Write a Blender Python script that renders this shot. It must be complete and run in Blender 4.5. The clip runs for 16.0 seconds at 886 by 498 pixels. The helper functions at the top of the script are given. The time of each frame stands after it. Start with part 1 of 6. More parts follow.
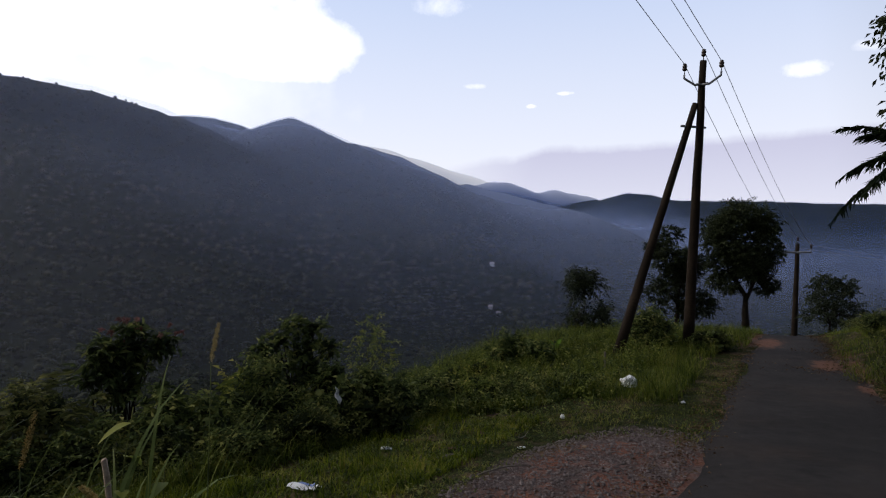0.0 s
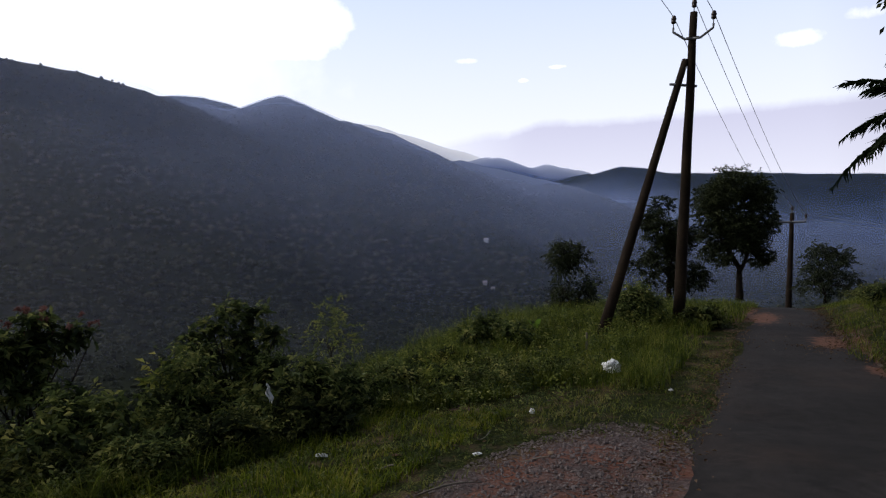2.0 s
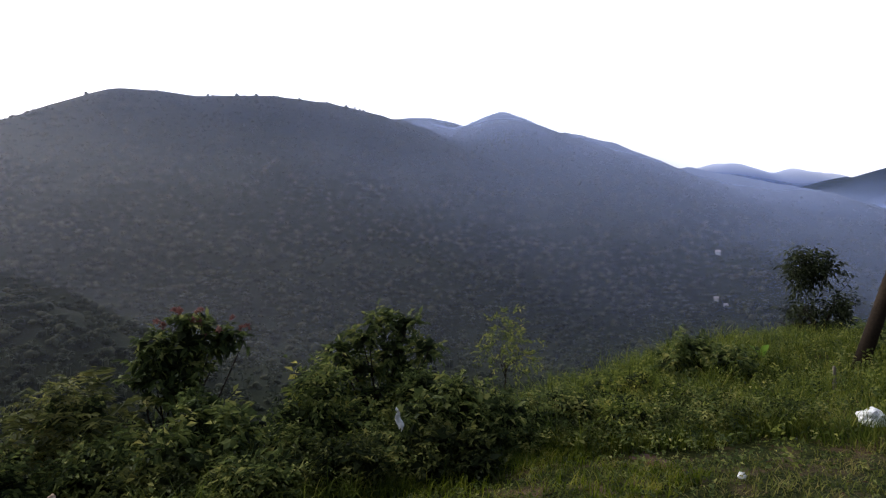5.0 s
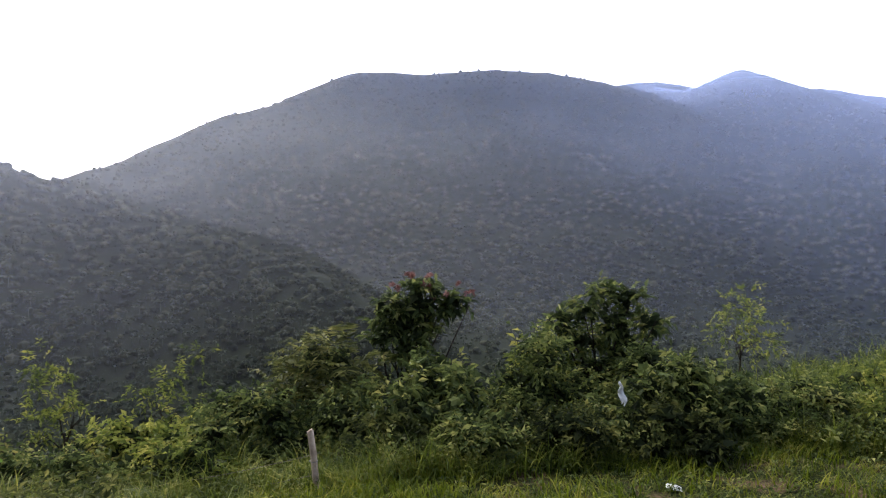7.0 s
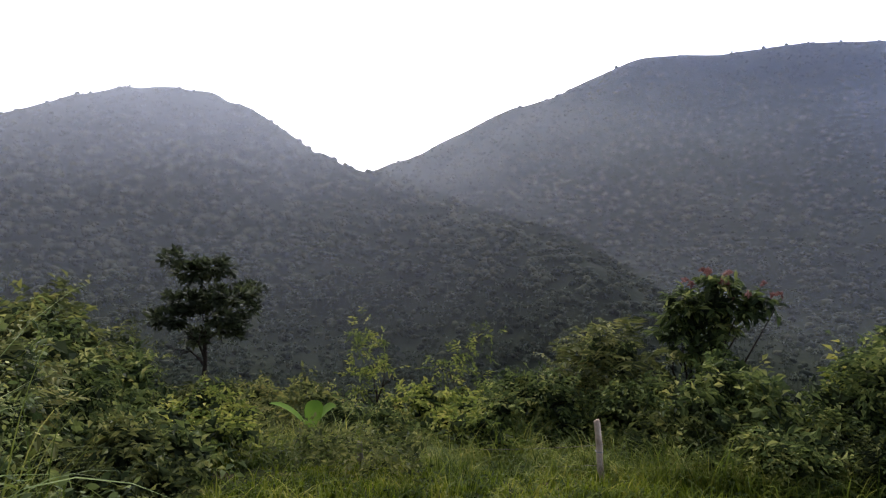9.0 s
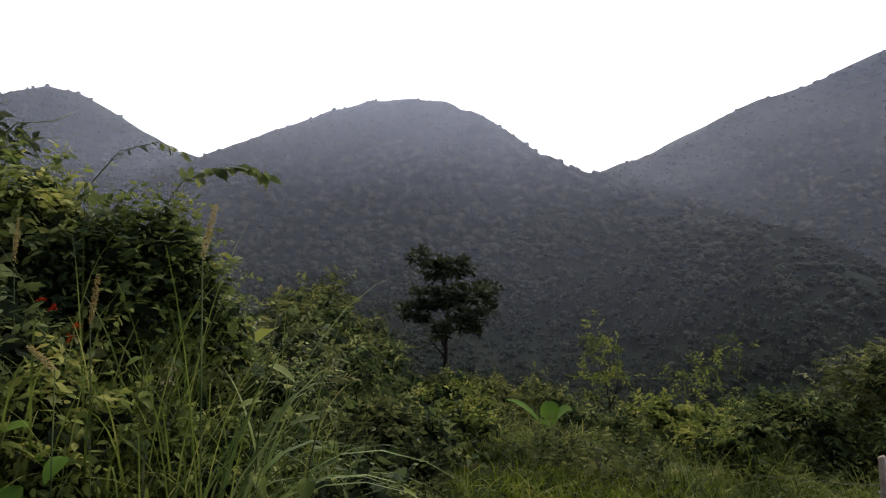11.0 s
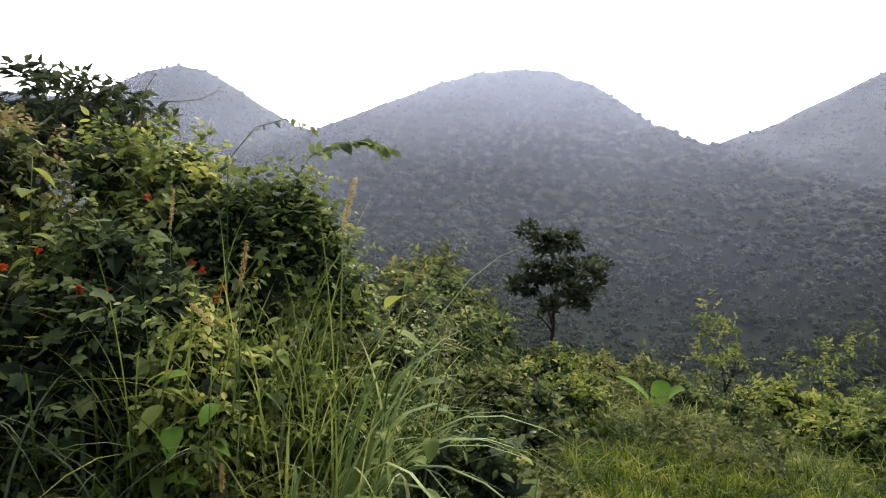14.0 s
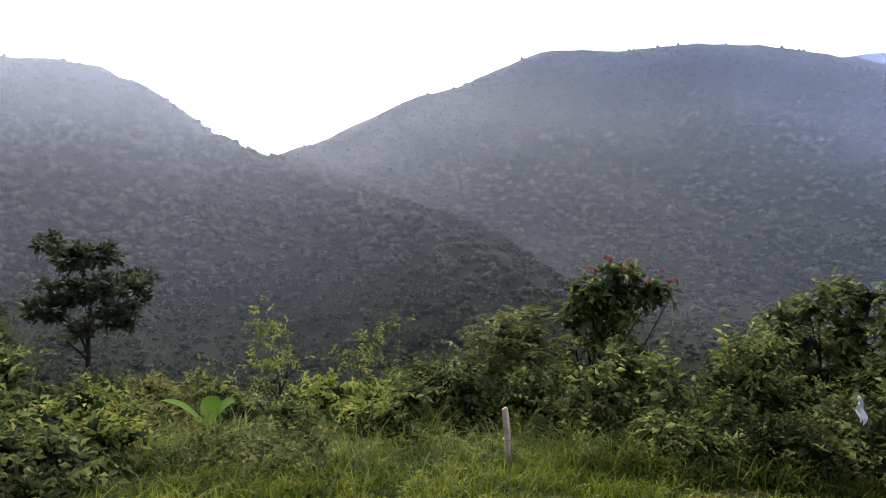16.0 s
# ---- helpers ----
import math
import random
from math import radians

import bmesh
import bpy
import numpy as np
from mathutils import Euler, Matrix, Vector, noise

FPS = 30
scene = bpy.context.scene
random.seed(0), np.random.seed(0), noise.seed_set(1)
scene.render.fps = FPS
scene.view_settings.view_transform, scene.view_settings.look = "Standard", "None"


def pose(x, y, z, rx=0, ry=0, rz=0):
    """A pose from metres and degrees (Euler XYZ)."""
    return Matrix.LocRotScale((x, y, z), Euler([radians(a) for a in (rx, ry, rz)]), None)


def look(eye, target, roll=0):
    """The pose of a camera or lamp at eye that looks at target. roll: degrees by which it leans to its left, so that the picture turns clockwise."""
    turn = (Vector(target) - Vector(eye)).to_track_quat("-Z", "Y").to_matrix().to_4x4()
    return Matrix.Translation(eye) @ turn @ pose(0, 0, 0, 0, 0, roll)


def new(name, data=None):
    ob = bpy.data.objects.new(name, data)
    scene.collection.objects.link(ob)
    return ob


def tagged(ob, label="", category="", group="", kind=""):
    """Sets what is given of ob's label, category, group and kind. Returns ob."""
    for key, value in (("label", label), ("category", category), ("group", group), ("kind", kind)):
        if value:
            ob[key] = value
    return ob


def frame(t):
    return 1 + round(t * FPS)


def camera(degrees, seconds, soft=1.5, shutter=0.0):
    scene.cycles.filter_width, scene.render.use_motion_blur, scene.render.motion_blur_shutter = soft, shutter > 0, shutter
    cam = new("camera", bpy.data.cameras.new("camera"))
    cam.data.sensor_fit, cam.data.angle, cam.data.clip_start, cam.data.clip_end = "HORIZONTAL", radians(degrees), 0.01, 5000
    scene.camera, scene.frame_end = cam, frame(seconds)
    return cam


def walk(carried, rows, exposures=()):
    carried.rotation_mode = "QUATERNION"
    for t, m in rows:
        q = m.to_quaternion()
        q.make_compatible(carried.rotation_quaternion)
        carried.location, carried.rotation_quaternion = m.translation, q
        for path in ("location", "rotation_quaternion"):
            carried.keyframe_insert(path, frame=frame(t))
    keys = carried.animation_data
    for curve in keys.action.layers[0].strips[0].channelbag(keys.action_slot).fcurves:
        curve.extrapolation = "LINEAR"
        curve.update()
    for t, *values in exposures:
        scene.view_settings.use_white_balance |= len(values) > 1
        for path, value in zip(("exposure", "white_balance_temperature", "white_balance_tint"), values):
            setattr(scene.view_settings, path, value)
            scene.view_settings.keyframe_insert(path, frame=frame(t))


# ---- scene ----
cam = camera(69.1, 16.0, 1.2)
# the camera opens up as it turns away from the bright sky
EXPOSURES = [(0.0, -0.25), (0.5, -0.25), (1.0, -0.52), (1.5, -0.25), (2.0, -0.1), (2.5, -0.3), (3.0, 0.37), (5.3, 0.95), (6.5, 1.60), (7.5, 1.78), (8.5, 1.9), (9.0, 1.5), (11.5, 0.97), (12.0, 1.25), (12.5, 1.6), (13.0, 1.95), (13.5, 2.1), (14.0, 2.15), (16.0, 2.0)]
PATH = [
    (0.0, -0.056, -0.009, 1.612, 92.50, -1.00, 0.00),
    (0.5, 0.125, 0.287, 1.659, 92.34, -1.51, -2.70),
    (1.0, 0.193, 0.589, 1.613, 93.18, -0.01, -4.32),
    (1.5, 0.327, 0.853, 1.602, 93.64, 0.54, 0.10),
    (2.0, 0.484, 1.213, 1.604, 90.44, 0.04, -0.48),
    (2.5, 0.610, 1.615, 1.537, 89.40, -1.65, -1.42),
    (3.0, 0.778, 1.988, 1.523, 90.32, -1.73, 2.28),
    (5.5, 0.957, 2.788, 1.511, 91.17, -0.90, 23.56),
    (6.0, 0.951, 2.774, 1.494, 90.29, -1.27, 28.58),
    (6.5, 0.929, 2.768, 1.500, 89.49, -1.26, 32.32),
    (7.0, 0.903, 2.753, 1.494, 88.52, -1.36, 38.05),
    (7.5, 0.889, 2.746, 1.488, 87.99, -1.63, 42.47),
    (8.0, 0.868, 2.706, 1.482, 87.33, -2.50, 47.93),
    (8.5, 0.815, 2.683, 1.487, 86.84, -1.67, 55.26),
    (9.0, 0.815, 2.629, 1.479, 86.78, -2.81, 62.37),
    (11.5, 0.778, 2.445, 1.473, 85.07, -2.24, 88.31),
    (12.0, 0.814, 2.405, 1.473, 83.86, -1.92, 95.33),
    (12.5, 0.842, 2.382, 1.479, 83.46, -1.23, 99.72),
    (13.0, 0.847, 2.372, 1.481, 82.97, -1.12, 100.95),
    (13.5, 0.839, 2.391, 1.482, 83.23, -2.35, 96.92),
    (14.0, 0.824, 2.420, 1.474, 83.13, -2.84, 91.56),
    (14.5, 0.806, 2.486, 1.467, 82.82, -2.85, 84.32),
    (15.0, 0.700, 2.554, 1.454, 83.96, -3.11, 73.29),
    (15.5, 0.676, 2.648, 1.464, 85.26, -3.57, 63.18),
    (16.0, 0.666, 2.710, 1.473, 86.06, -3.57, 54.17),
]
walk(cam, [(t, pose(*row)) for t, *row in PATH], EXPOSURES)
# ---- sky, sun ----
SUN_AZ, SUN_EL = -75.0, 20.0          # degrees from north (y) to the east, and above the horizon


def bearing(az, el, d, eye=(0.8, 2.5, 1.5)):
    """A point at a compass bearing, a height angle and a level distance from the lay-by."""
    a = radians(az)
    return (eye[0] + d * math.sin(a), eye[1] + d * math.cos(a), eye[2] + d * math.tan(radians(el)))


def node(tree, kind, **values):
    n = tree.nodes.new(kind)
    for key, value in values.items():
        if key in n.inputs:
            n.inputs[key].default_value = value
        else:
            setattr(n, key, value)
    return n


def ramp(tree, fac, stops):
    r = tree.nodes.new("ShaderNodeValToRGB")
    while len(r.color_ramp.elements) < len(stops):
        r.color_ramp.elements.new(0.5)
    for e, (p, c) in zip(r.color_ramp.elements, stops):
        e.position, e.color = p, (*c, 1) if len(c) == 3 else c
    tree.links.new(fac, r.inputs[0])
    return r.outputs[0]


def math_node(tree, op, a, b=None, clamp=False):
    n = tree.nodes.new("ShaderNodeMath")
    n.operation, n.use_clamp = op, clamp
    for i, v in enumerate((a, b)):
        if v is None:
            continue
        if isinstance(v, (int, float)):
            n.inputs[i].default_value = v
        else:
            tree.links.new(v, n.inputs[i])
    return n.outputs[0]


def mix_col(tree, fac, a, b, blend="MIX"):
    n = tree.nodes.new("ShaderNodeMix")
    n.data_type, n.blend_type = "RGBA", blend
    for sock, v in ((n.inputs["Factor"], fac), (n.inputs[6], a), (n.inputs[7], b)):
        if isinstance(v, (int, float)):
            sock.default_value = v
        elif isinstance(v, tuple):
            sock.default_value = (*v, 1) if len(v) == 3 else v
        else:
            tree.links.new(v, sock)
    return n.outputs[2]


def make_world():
    w = bpy.data.worlds.new("evening_sky")
    scene.world = w
    w.use_nodes = True
    t = w.node_tree
    t.nodes.clear()
    sky = node(t, "ShaderNodeTexSky", sky_type="NISHITA", sun_disc=False, sun_elevation=radians(SUN_EL),
               sun_rotation=radians(SUN_AZ), altitude=700.0, air_density=1.2, dust_density=3.0, ozone_density=2.0)
    tc = t.nodes.new("ShaderNodeTexCoord")
    # thin high cloud that whitens the sky, and puffs of cloud
    veil = node(t, "ShaderNodeTexNoise", Scale=1.6, Detail=4.0, Roughness=0.55)
    t.links.new(tc.outputs["Generated"], veil.inputs["Vector"])
    wisp = node(t, "ShaderNodeTexNoise", Scale=9.0, Detail=6.0, Roughness=0.6)
    t.links.new(tc.outputs["Generated"], wisp.inputs["Vector"])
    curl = node(t, "ShaderNodeTexNoise", Scale=34.0, Detail=6.0, Roughness=0.65)
    t.links.new(tc.outputs["Generated"], curl.inputs["Vector"])
    sep = t.nodes.new("ShaderNodeSeparateXYZ")
    t.links.new(tc.outputs["Generated"], sep.inputs[0])
    pale = mix_col(t, 0.7, sky.outputs[0], (6.2, 7.1, 9.5))
    # pale band low over the hills
    low = ramp(t, sep.outputs[2], [(0.0, (1, 1, 1)), (0.16, (0.75, 0.75, 0.75)), (0.42, (0, 0, 0))])
    col = mix_col(t, low, pale, (8.0, 8.0, 8.6))
    # the clouds: soft lens shapes round some bearings, frayed by noise
    mask = None
    for az, el, wide, high, weight, soft in ((-33, 22.0, 22, 6.6, 1.0, 2.0), (-75, 18, 45, 15, 1.0, 1.6), (-125, 16, 40, 16, 1.0, 1.6), (-16, 19.3, 9, 3.4, 1.0, 2.0), (-0.5, 23.2, 2.6, 0.9, 0.35, 0.7), (-26, 15.6, 17, 4.5, 0.5, 0.7),
                                             (2.5, 16.7, 1.0, 0.26, 0.55, 0.6), (7.6, 15.0, 0.5, 0.2, 0.5, 0.8), (10.5, 16.0, 0.9, 0.2, 0.6, 0.8), (29.6, 16.4, 1.9, 0.6, 0.55, 0.6), (33.9, 17.5, 1.5, 0.5, 0.5, 0.6)):
        c = Vector(bearing(az, el, 1.0, (0, 0, 0))).normalized()
        side = Vector((math.cos(radians(az)), -math.sin(radians(az)), 0))
        up = side.cross(c)
        dots = []
        for axis, size in ((side, wide), (up, high)):
            d = node(t, "ShaderNodeVectorMath", operation="DOT_PRODUCT")
            t.links.new(tc.outputs["Generated"], d.inputs[0])
            d.inputs[1].default_value = axis / math.sin(radians(size))
            dots.append(math_node(t, "MULTIPLY", d.outputs["Value"], d.outputs["Value"]))
        front = node(t, "ShaderNodeVectorMath", operation="DOT_PRODUCT")
        t.links.new(tc.outputs["Generated"], front.inputs[0])
        front.inputs[1].default_value = c
        m = math_node(t, "SUBTRACT", 1.0, math_node(t, "ADD", dots[0], dots[1]))
        m = math_node(t, "ADD", m, math_node(t, "MULTIPLY", math_node(t, "SUBTRACT", (wisp if wide > 8 else curl).outputs[0], 0.5), 1.6 if wide > 8 else 3.4))
        m = math_node(t, "MULTIPLY", m, soft, True)
        m = math_node(t, "MULTIPLY", m, math_node(t, "GREATER_THAN", front.outputs["Value"], 0.1))
        m = math_node(t, "MULTIPLY", m, weight)
        mask = m if mask is None else math_node(t, "MAXIMUM", mask, m)
    # a lavender bank of cloud low over the far valley
    east = node(t, "ShaderNodeVectorMath", operation="DOT_PRODUCT")
    t.links.new(tc.outputs["Generated"], east.inputs[0])
    east.inputs[1].default_value = bearing(32, 0, 1.0, (0, 0, 0))
    line = ramp(t, east.outputs["Value"], [(0.81, (0.150,) * 3), (0.842, (0.1656,) * 3), (0.863, (0.177,) * 3), (0.887, (0.182,) * 3), (0.904, (0.1965,) * 3), (0.937, (0.195,) * 3), (0.955, (0.198,) * 3), (0.98, (0.201,) * 3)])
    top = math_node(t, "ADD", sep.outputs[2], math_node(t, "MULTIPLY", math_node(t, "SUBTRACT", curl.outputs[0], 0.5), 0.012))
    bank = math_node(t, "ADD", math_node(t, "MULTIPLY", math_node(t, "SUBTRACT", line, top), 70.0), 0.5, True)
    bank = math_node(t, "MULTIPLY", bank, ramp(t, east.outputs["Value"], [(0.81, (0, 0, 0)), (0.90, (1, 1, 1))]))
    bank = math_node(t, "MULTIPLY", bank, ramp(t, sep.outputs[2], [(0.10, (0.45,) * 3), (0.19, (0.9,) * 3)]))
    col = mix_col(t, bank, col, (4.9, 4.9, 6.4))
    # the evening sky is dim overhead and away from the west
    west = node(t, "ShaderNodeVectorMath", operation="DOT_PRODUCT")
    t.links.new(tc.outputs["Generated"], west.inputs[0])
    west.inputs[1].default_value = bearing(-35, 0, 1.0, (0, 0, 0))
    dim = ramp(t, math_node(t, "ADD", math_node(t, "MULTIPLY", west.outputs["Value"], 0.5), 0.5), [(0.0, (0.17, 0.18, 0.20)), (0.40, (0.27, 0.28, 0.30)), (0.70, (1, 1, 1))])
    over = ramp(t, sep.outputs[2], [(0.0, (1, 1, 1)), (0.46, (1, 1, 1)), (0.72, (0.42, 0.43, 0.46))])
    col = mix_col(t, mask, col, (12.5, 12.3, 12.6))
    col = mix_col(t, 1.0, col, mix_col(t, 1.0, dim, over, "MULTIPLY"), "MULTIPLY")
    bg = t.nodes.new("ShaderNodeBackground")
    bg.inputs["Strength"].default_value = 0.145
    t.links.new(col, bg.inputs["Color"])
    out = t.nodes.new("ShaderNodeOutputWorld")
    t.links.new(bg.outputs[0], out.inputs["Surface"])


make_world()
sun = new("sun", bpy.data.lights.new("sun", "SUN"))
sun.data.energy, sun.data.angle, sun.data.color = 1.5, radians(35), (1.0, 0.93, 0.80)
sun.matrix_world = look(bearing(SUN_AZ, SUN_EL + 30, 400), (0, 0, 0))


# ---- materials ----
def material(name):
    m = bpy.data.materials.new(name)
    m.use_nodes = True
    t = m.node_tree
    t.nodes.clear()
    out = t.nodes.new("ShaderNodeOutputMaterial")
    return m, t, out


def position(t):
    return t.nodes.new("ShaderNodeNewGeometry").outputs["Position"]


def noise_at(t, vec, scale, detail=4.0, rough=0.6):
    n = node(t, "ShaderNodeTexNoise", Scale=scale, Detail=detail, Roughness=rough)
    t.links.new(vec, n.inputs["Vector"])
    return n.outputs[0]


def bump(t, height, strength, distance):
    b = node(t, "ShaderNodeBump", Strength=strength, Distance=distance)
    t.links.new(height, b.inputs["Height"])
    return b.outputs[0]


def surface(name, stops, scale, rough=0.8, fine=None, bump_by=0.0, depth=0.02, metal=0.0, gloss=0.5):
    """A surface whose colour runs over stops by noise at two scales, with relief."""
    m, t, out = material(name)
    p = position(t)
    a = noise_at(t, p, scale)
    b = noise_at(t, p, fine or scale * 7, 5.0)
    f = math_node(t, "ADD", math_node(t, "MULTIPLY", a, 0.6), math_node(t, "MULTIPLY", b, 0.4))
    n = len(stops)
    col = ramp(t, f, [(0.3 + 0.4 * i / max(n - 1, 1), c) for i, c in enumerate(stops)])
    s = node(t, "ShaderNodeBsdfPrincipled", Roughness=rough, Metallic=metal)
    s.inputs["Specular IOR Level"].default_value = gloss
    t.links.new(col, s.inputs["Base Color"])
    if bump_by:
        t.links.new(bump(t, b, bump_by, depth), s.inputs["Normal"])
    t.links.new(s.outputs[0], out.inputs[0])
    return m


def leafy(name, stops, through_light=0.40, rough=0.55, by_island=True, patch=2.4):
    """Leaves: colour by leaf and by patch, some light passes through."""
    m, t, out = material(name)
    g = t.nodes.new("ShaderNodeNewGeometry")
    info = t.nodes.new("ShaderNodeObjectInfo")
    a = noise_at(t, g.outputs["Position"], patch, 3.0)
    r = g.outputs["Random Per Island"] if by_island else info.outputs["Random"]
    f = math_node(t, "ADD", math_node(t, "MULTIPLY", r, 0.56), math_node(t, "ADD", math_node(t, "MULTIPLY", math_node(t, "SUBTRACT", a, 0.5), 1.7), 0.19))
    f = math_node(t, "ADD", f, math_node(t, "MULTIPLY", math_node(t, "SUBTRACT", info.outputs["Random"], 0.5), 0.16))
    n = len(stops)
    col = ramp(t, f, [(0.12 + 0.8 * i / max(n - 1, 1), c) for i, c in enumerate(stops)])
    s = node(t, "ShaderNodeBsdfPrincipled", Roughness=rough)
    s.inputs["Specular IOR Level"].default_value = 0.06
    t.links.new(col, s.inputs["Base Color"])
    tr = t.nodes.new("ShaderNodeBsdfTranslucent")
    t.links.new(col, tr.inputs["Color"])
    mix = node(t, "ShaderNodeMixShader")
    mix.inputs[0].default_value = through_light
    t.links.new(s.outputs[0], mix.inputs[1])
    t.links.new(tr.outputs[0], mix.inputs[2])
    t.links.new(mix.outputs[0], out.inputs[0])
    return m


def canopy(name, stops):
    """Far woods: colour by crown and by stretch of hillside, leafy relief on the crowns."""
    m, t, out = material(name)
    p = position(t)
    g = t.nodes.new("ShaderNodeNewGeometry")
    b, c = noise_at(t, p, 0.011, 4.0), noise_at(t, p, 0.8, 4.0, 0.7)
    tint = t.nodes.new("ShaderNodeSeparateXYZ")
    t.links.new(t.nodes.new("ShaderNodeUVMap").outputs[0], tint.inputs[0])
    one = math_node(t, "ADD", math_node(t, "MULTIPLY", tint.outputs[0], 0.50), math_node(t, "MULTIPLY", g.outputs["Random Per Island"], 0.08))
    f = math_node(t, "ADD", one, math_node(t, "ADD", math_node(t, "MULTIPLY", b, 0.32), math_node(t, "MULTIPLY", c, 0.20)))
    n = len(stops)
    col = ramp(t, f, [(0.30 + 0.42 * i / (n - 1), q) for i, q in enumerate(stops)])
    s = node(t, "ShaderNodeBsdfPrincipled", Roughness=0.85)
    s.inputs["Specular IOR Level"].default_value = 0.15
    t.links.new(col, s.inputs["Base Color"])
    t.links.new(bump(t, c, 0.6, 0.7), s.inputs["Normal"])
    t.links.new(s.outputs[0], out.inputs[0])
    return m


LEAF_DARK = leafy("leaf_dark", [(0.018, 0.025, 0.008), (0.046, 0.056, 0.018), (0.102, 0.112, 0.034), (0.205, 0.198, 0.060)])
LEAF_MID = leafy("leaf_mid", [(0.021, 0.032, 0.012), (0.068, 0.092, 0.030), (0.155, 0.182, 0.054), (0.340, 0.325, 0.105)])
LEAF_LIGHT = leafy("leaf_light", [(0.046, 0.066, 0.016), (0.122, 0.152, 0.032), (0.232, 0.250, 0.052), (0.390, 0.355, 0.090)])
LEAF_OLIVE = leafy("leaf_olive", [(0.028, 0.034, 0.013), (0.082, 0.096, 0.030), (0.172, 0.178, 0.050), (0.300, 0.250, 0.085)])
LEAF_RUST = leafy("leaf_rust", [(0.045, 0.042, 0.018), (0.130, 0.108, 0.036), (0.240, 0.190, 0.060), (0.380, 0.270, 0.100)])
LEAF_BROAD = leafy("broad_leaf", [(0.085, 0.160, 0.022), (0.130, 0.220, 0.030), (0.190, 0.270, 0.045)], 0.5)
LEAF_GREY = leafy("leaf_grey", [(0.034, 0.043, 0.016), (0.085, 0.095, 0.030), (0.152, 0.155, 0.050), (0.255, 0.232, 0.080)])
# shade inside the shrubs, put into the leaf colour
LEAF_SHADE = leafy("leaf_inner_shade", [(0.014, 0.020, 0.010), (0.027, 0.038, 0.017), (0.054, 0.064, 0.029)])
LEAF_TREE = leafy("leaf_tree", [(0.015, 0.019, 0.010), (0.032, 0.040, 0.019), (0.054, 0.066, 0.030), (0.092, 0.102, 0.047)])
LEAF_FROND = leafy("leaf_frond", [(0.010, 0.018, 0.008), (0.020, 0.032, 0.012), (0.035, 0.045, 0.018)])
GRASS = leafy("grass_blade", [(0.027, 0.042, 0.007), (0.068, 0.094, 0.014), (0.134, 0.158, 0.024), (0.265, 0.250, 0.056)], 0.42)
GRASS_SHORT = leafy("short_grass_blade", [(0.046, 0.064, 0.011), (0.094, 0.112, 0.020), (0.160, 0.165, 0.034), (0.240, 0.195, 0.070)], 0.35)
LAWN = leafy("lawn_blade", [(0.020, 0.034, 0.003), (0.060, 0.086, 0.006), (0.132, 0.164, 0.012), (0.255, 0.238, 0.038)], 0.45)
CLUMP_BLADE = leafy("clump_blade", [(0.034, 0.052, 0.010), (0.088, 0.116, 0.020), (0.172, 0.200, 0.038), (0.310, 0.300, 0.085)], 0.40, 0.5, False)
REED_BLADE = leafy("arching_blade", [(0.050, 0.078, 0.020), (0.115, 0.155, 0.042), (0.195, 0.235, 0.075), (0.310, 0.325, 0.140)], 0.35, 0.55, False)
# the arching blade at about half its tone, shade put into the colour
SHADED_BLADE = leafy("shaded_blade", [(0.026, 0.036, 0.016), (0.058, 0.072, 0.032), (0.100, 0.116, 0.054), (0.170, 0.180, 0.090)], 0.25, 0.55, False)
SPIKE = leafy("foxtail_spike", [(0.26, 0.18, 0.06), (0.46, 0.36, 0.14), (0.58, 0.48, 0.24)], 0.2)
PETAL_RED = leafy("red_petal", [(0.30, 0.015, 0.012), (0.42, 0.05, 0.015), (0.50, 0.14, 0.02)], 0.2)
PETAL_PINK = leafy("red_bract", [(0.16, 0.060, 0.055), (0.25, 0.12, 0.10), (0.34, 0.20, 0.17)], 0.25)
LEAF_DRY = leafy("dry_leaf", [(0.050, 0.028, 0.018), (0.110, 0.066, 0.038), (0.210, 0.140, 0.085)], 0.1)
FOREST = canopy("forest_canopy", [(0.009, 0.013, 0.008), (0.014, 0.021, 0.011), (0.023, 0.030, 0.015), (0.033, 0.040, 0.020), (0.047, 0.051, 0.027)])
FOREST_PALM = leafy("far_palm", [(0.024, 0.034, 0.022), (0.052, 0.064, 0.040), (0.10, 0.11, 0.072)], 0.1, 0.6, True, 0.012)
BARK = surface("bark", [(0.010, 0.008, 0.006), (0.024, 0.018, 0.013), (0.050, 0.038, 0.028)], 6, 0.95, 40, 0.8, 0.02, 0.0, 0.1)
POLE_MAT = surface("weathered_pole", [(0.010, 0.007, 0.005), (0.022, 0.015, 0.010), (0.046, 0.032, 0.020)], 1.4, 0.9, 26, 0.6, 0.015, 0.0, 0.12)
STEEL = surface("galvanised_steel", [(0.16, 0.16, 0.165), (0.26, 0.26, 0.27)], 9, 0.55, 60, 0.1, 0.002, 0.7)
PORCELAIN = surface("brown_porcelain", [(0.03, 0.018, 0.014), (0.05, 0.028, 0.02)], 20, 0.25)
WIRE = surface("aluminium_wire", [(0.14, 0.14, 0.14), (0.22, 0.22, 0.22)], 4, 0.5, None, 0.0, 0.0, 0.8)
PLASTIC_WHITE = surface("white_plastic", [(0.62, 0.62, 0.62), (0.78, 0.78, 0.78), (0.85, 0.85, 0.84)], 9, 0.45, 40, 0.5, 0.01)
PLASTIC_BLUE = surface("blue_print", [(0.10, 0.16, 0.45), (0.2, 0.28, 0.55)], 12, 0.5)
POST_PALE = surface("weathered_post", [(0.22, 0.15, 0.10), (0.46, 0.34, 0.25), (0.64, 0.50, 0.39)], 7, 0.9, 45, 0.6, 0.01)
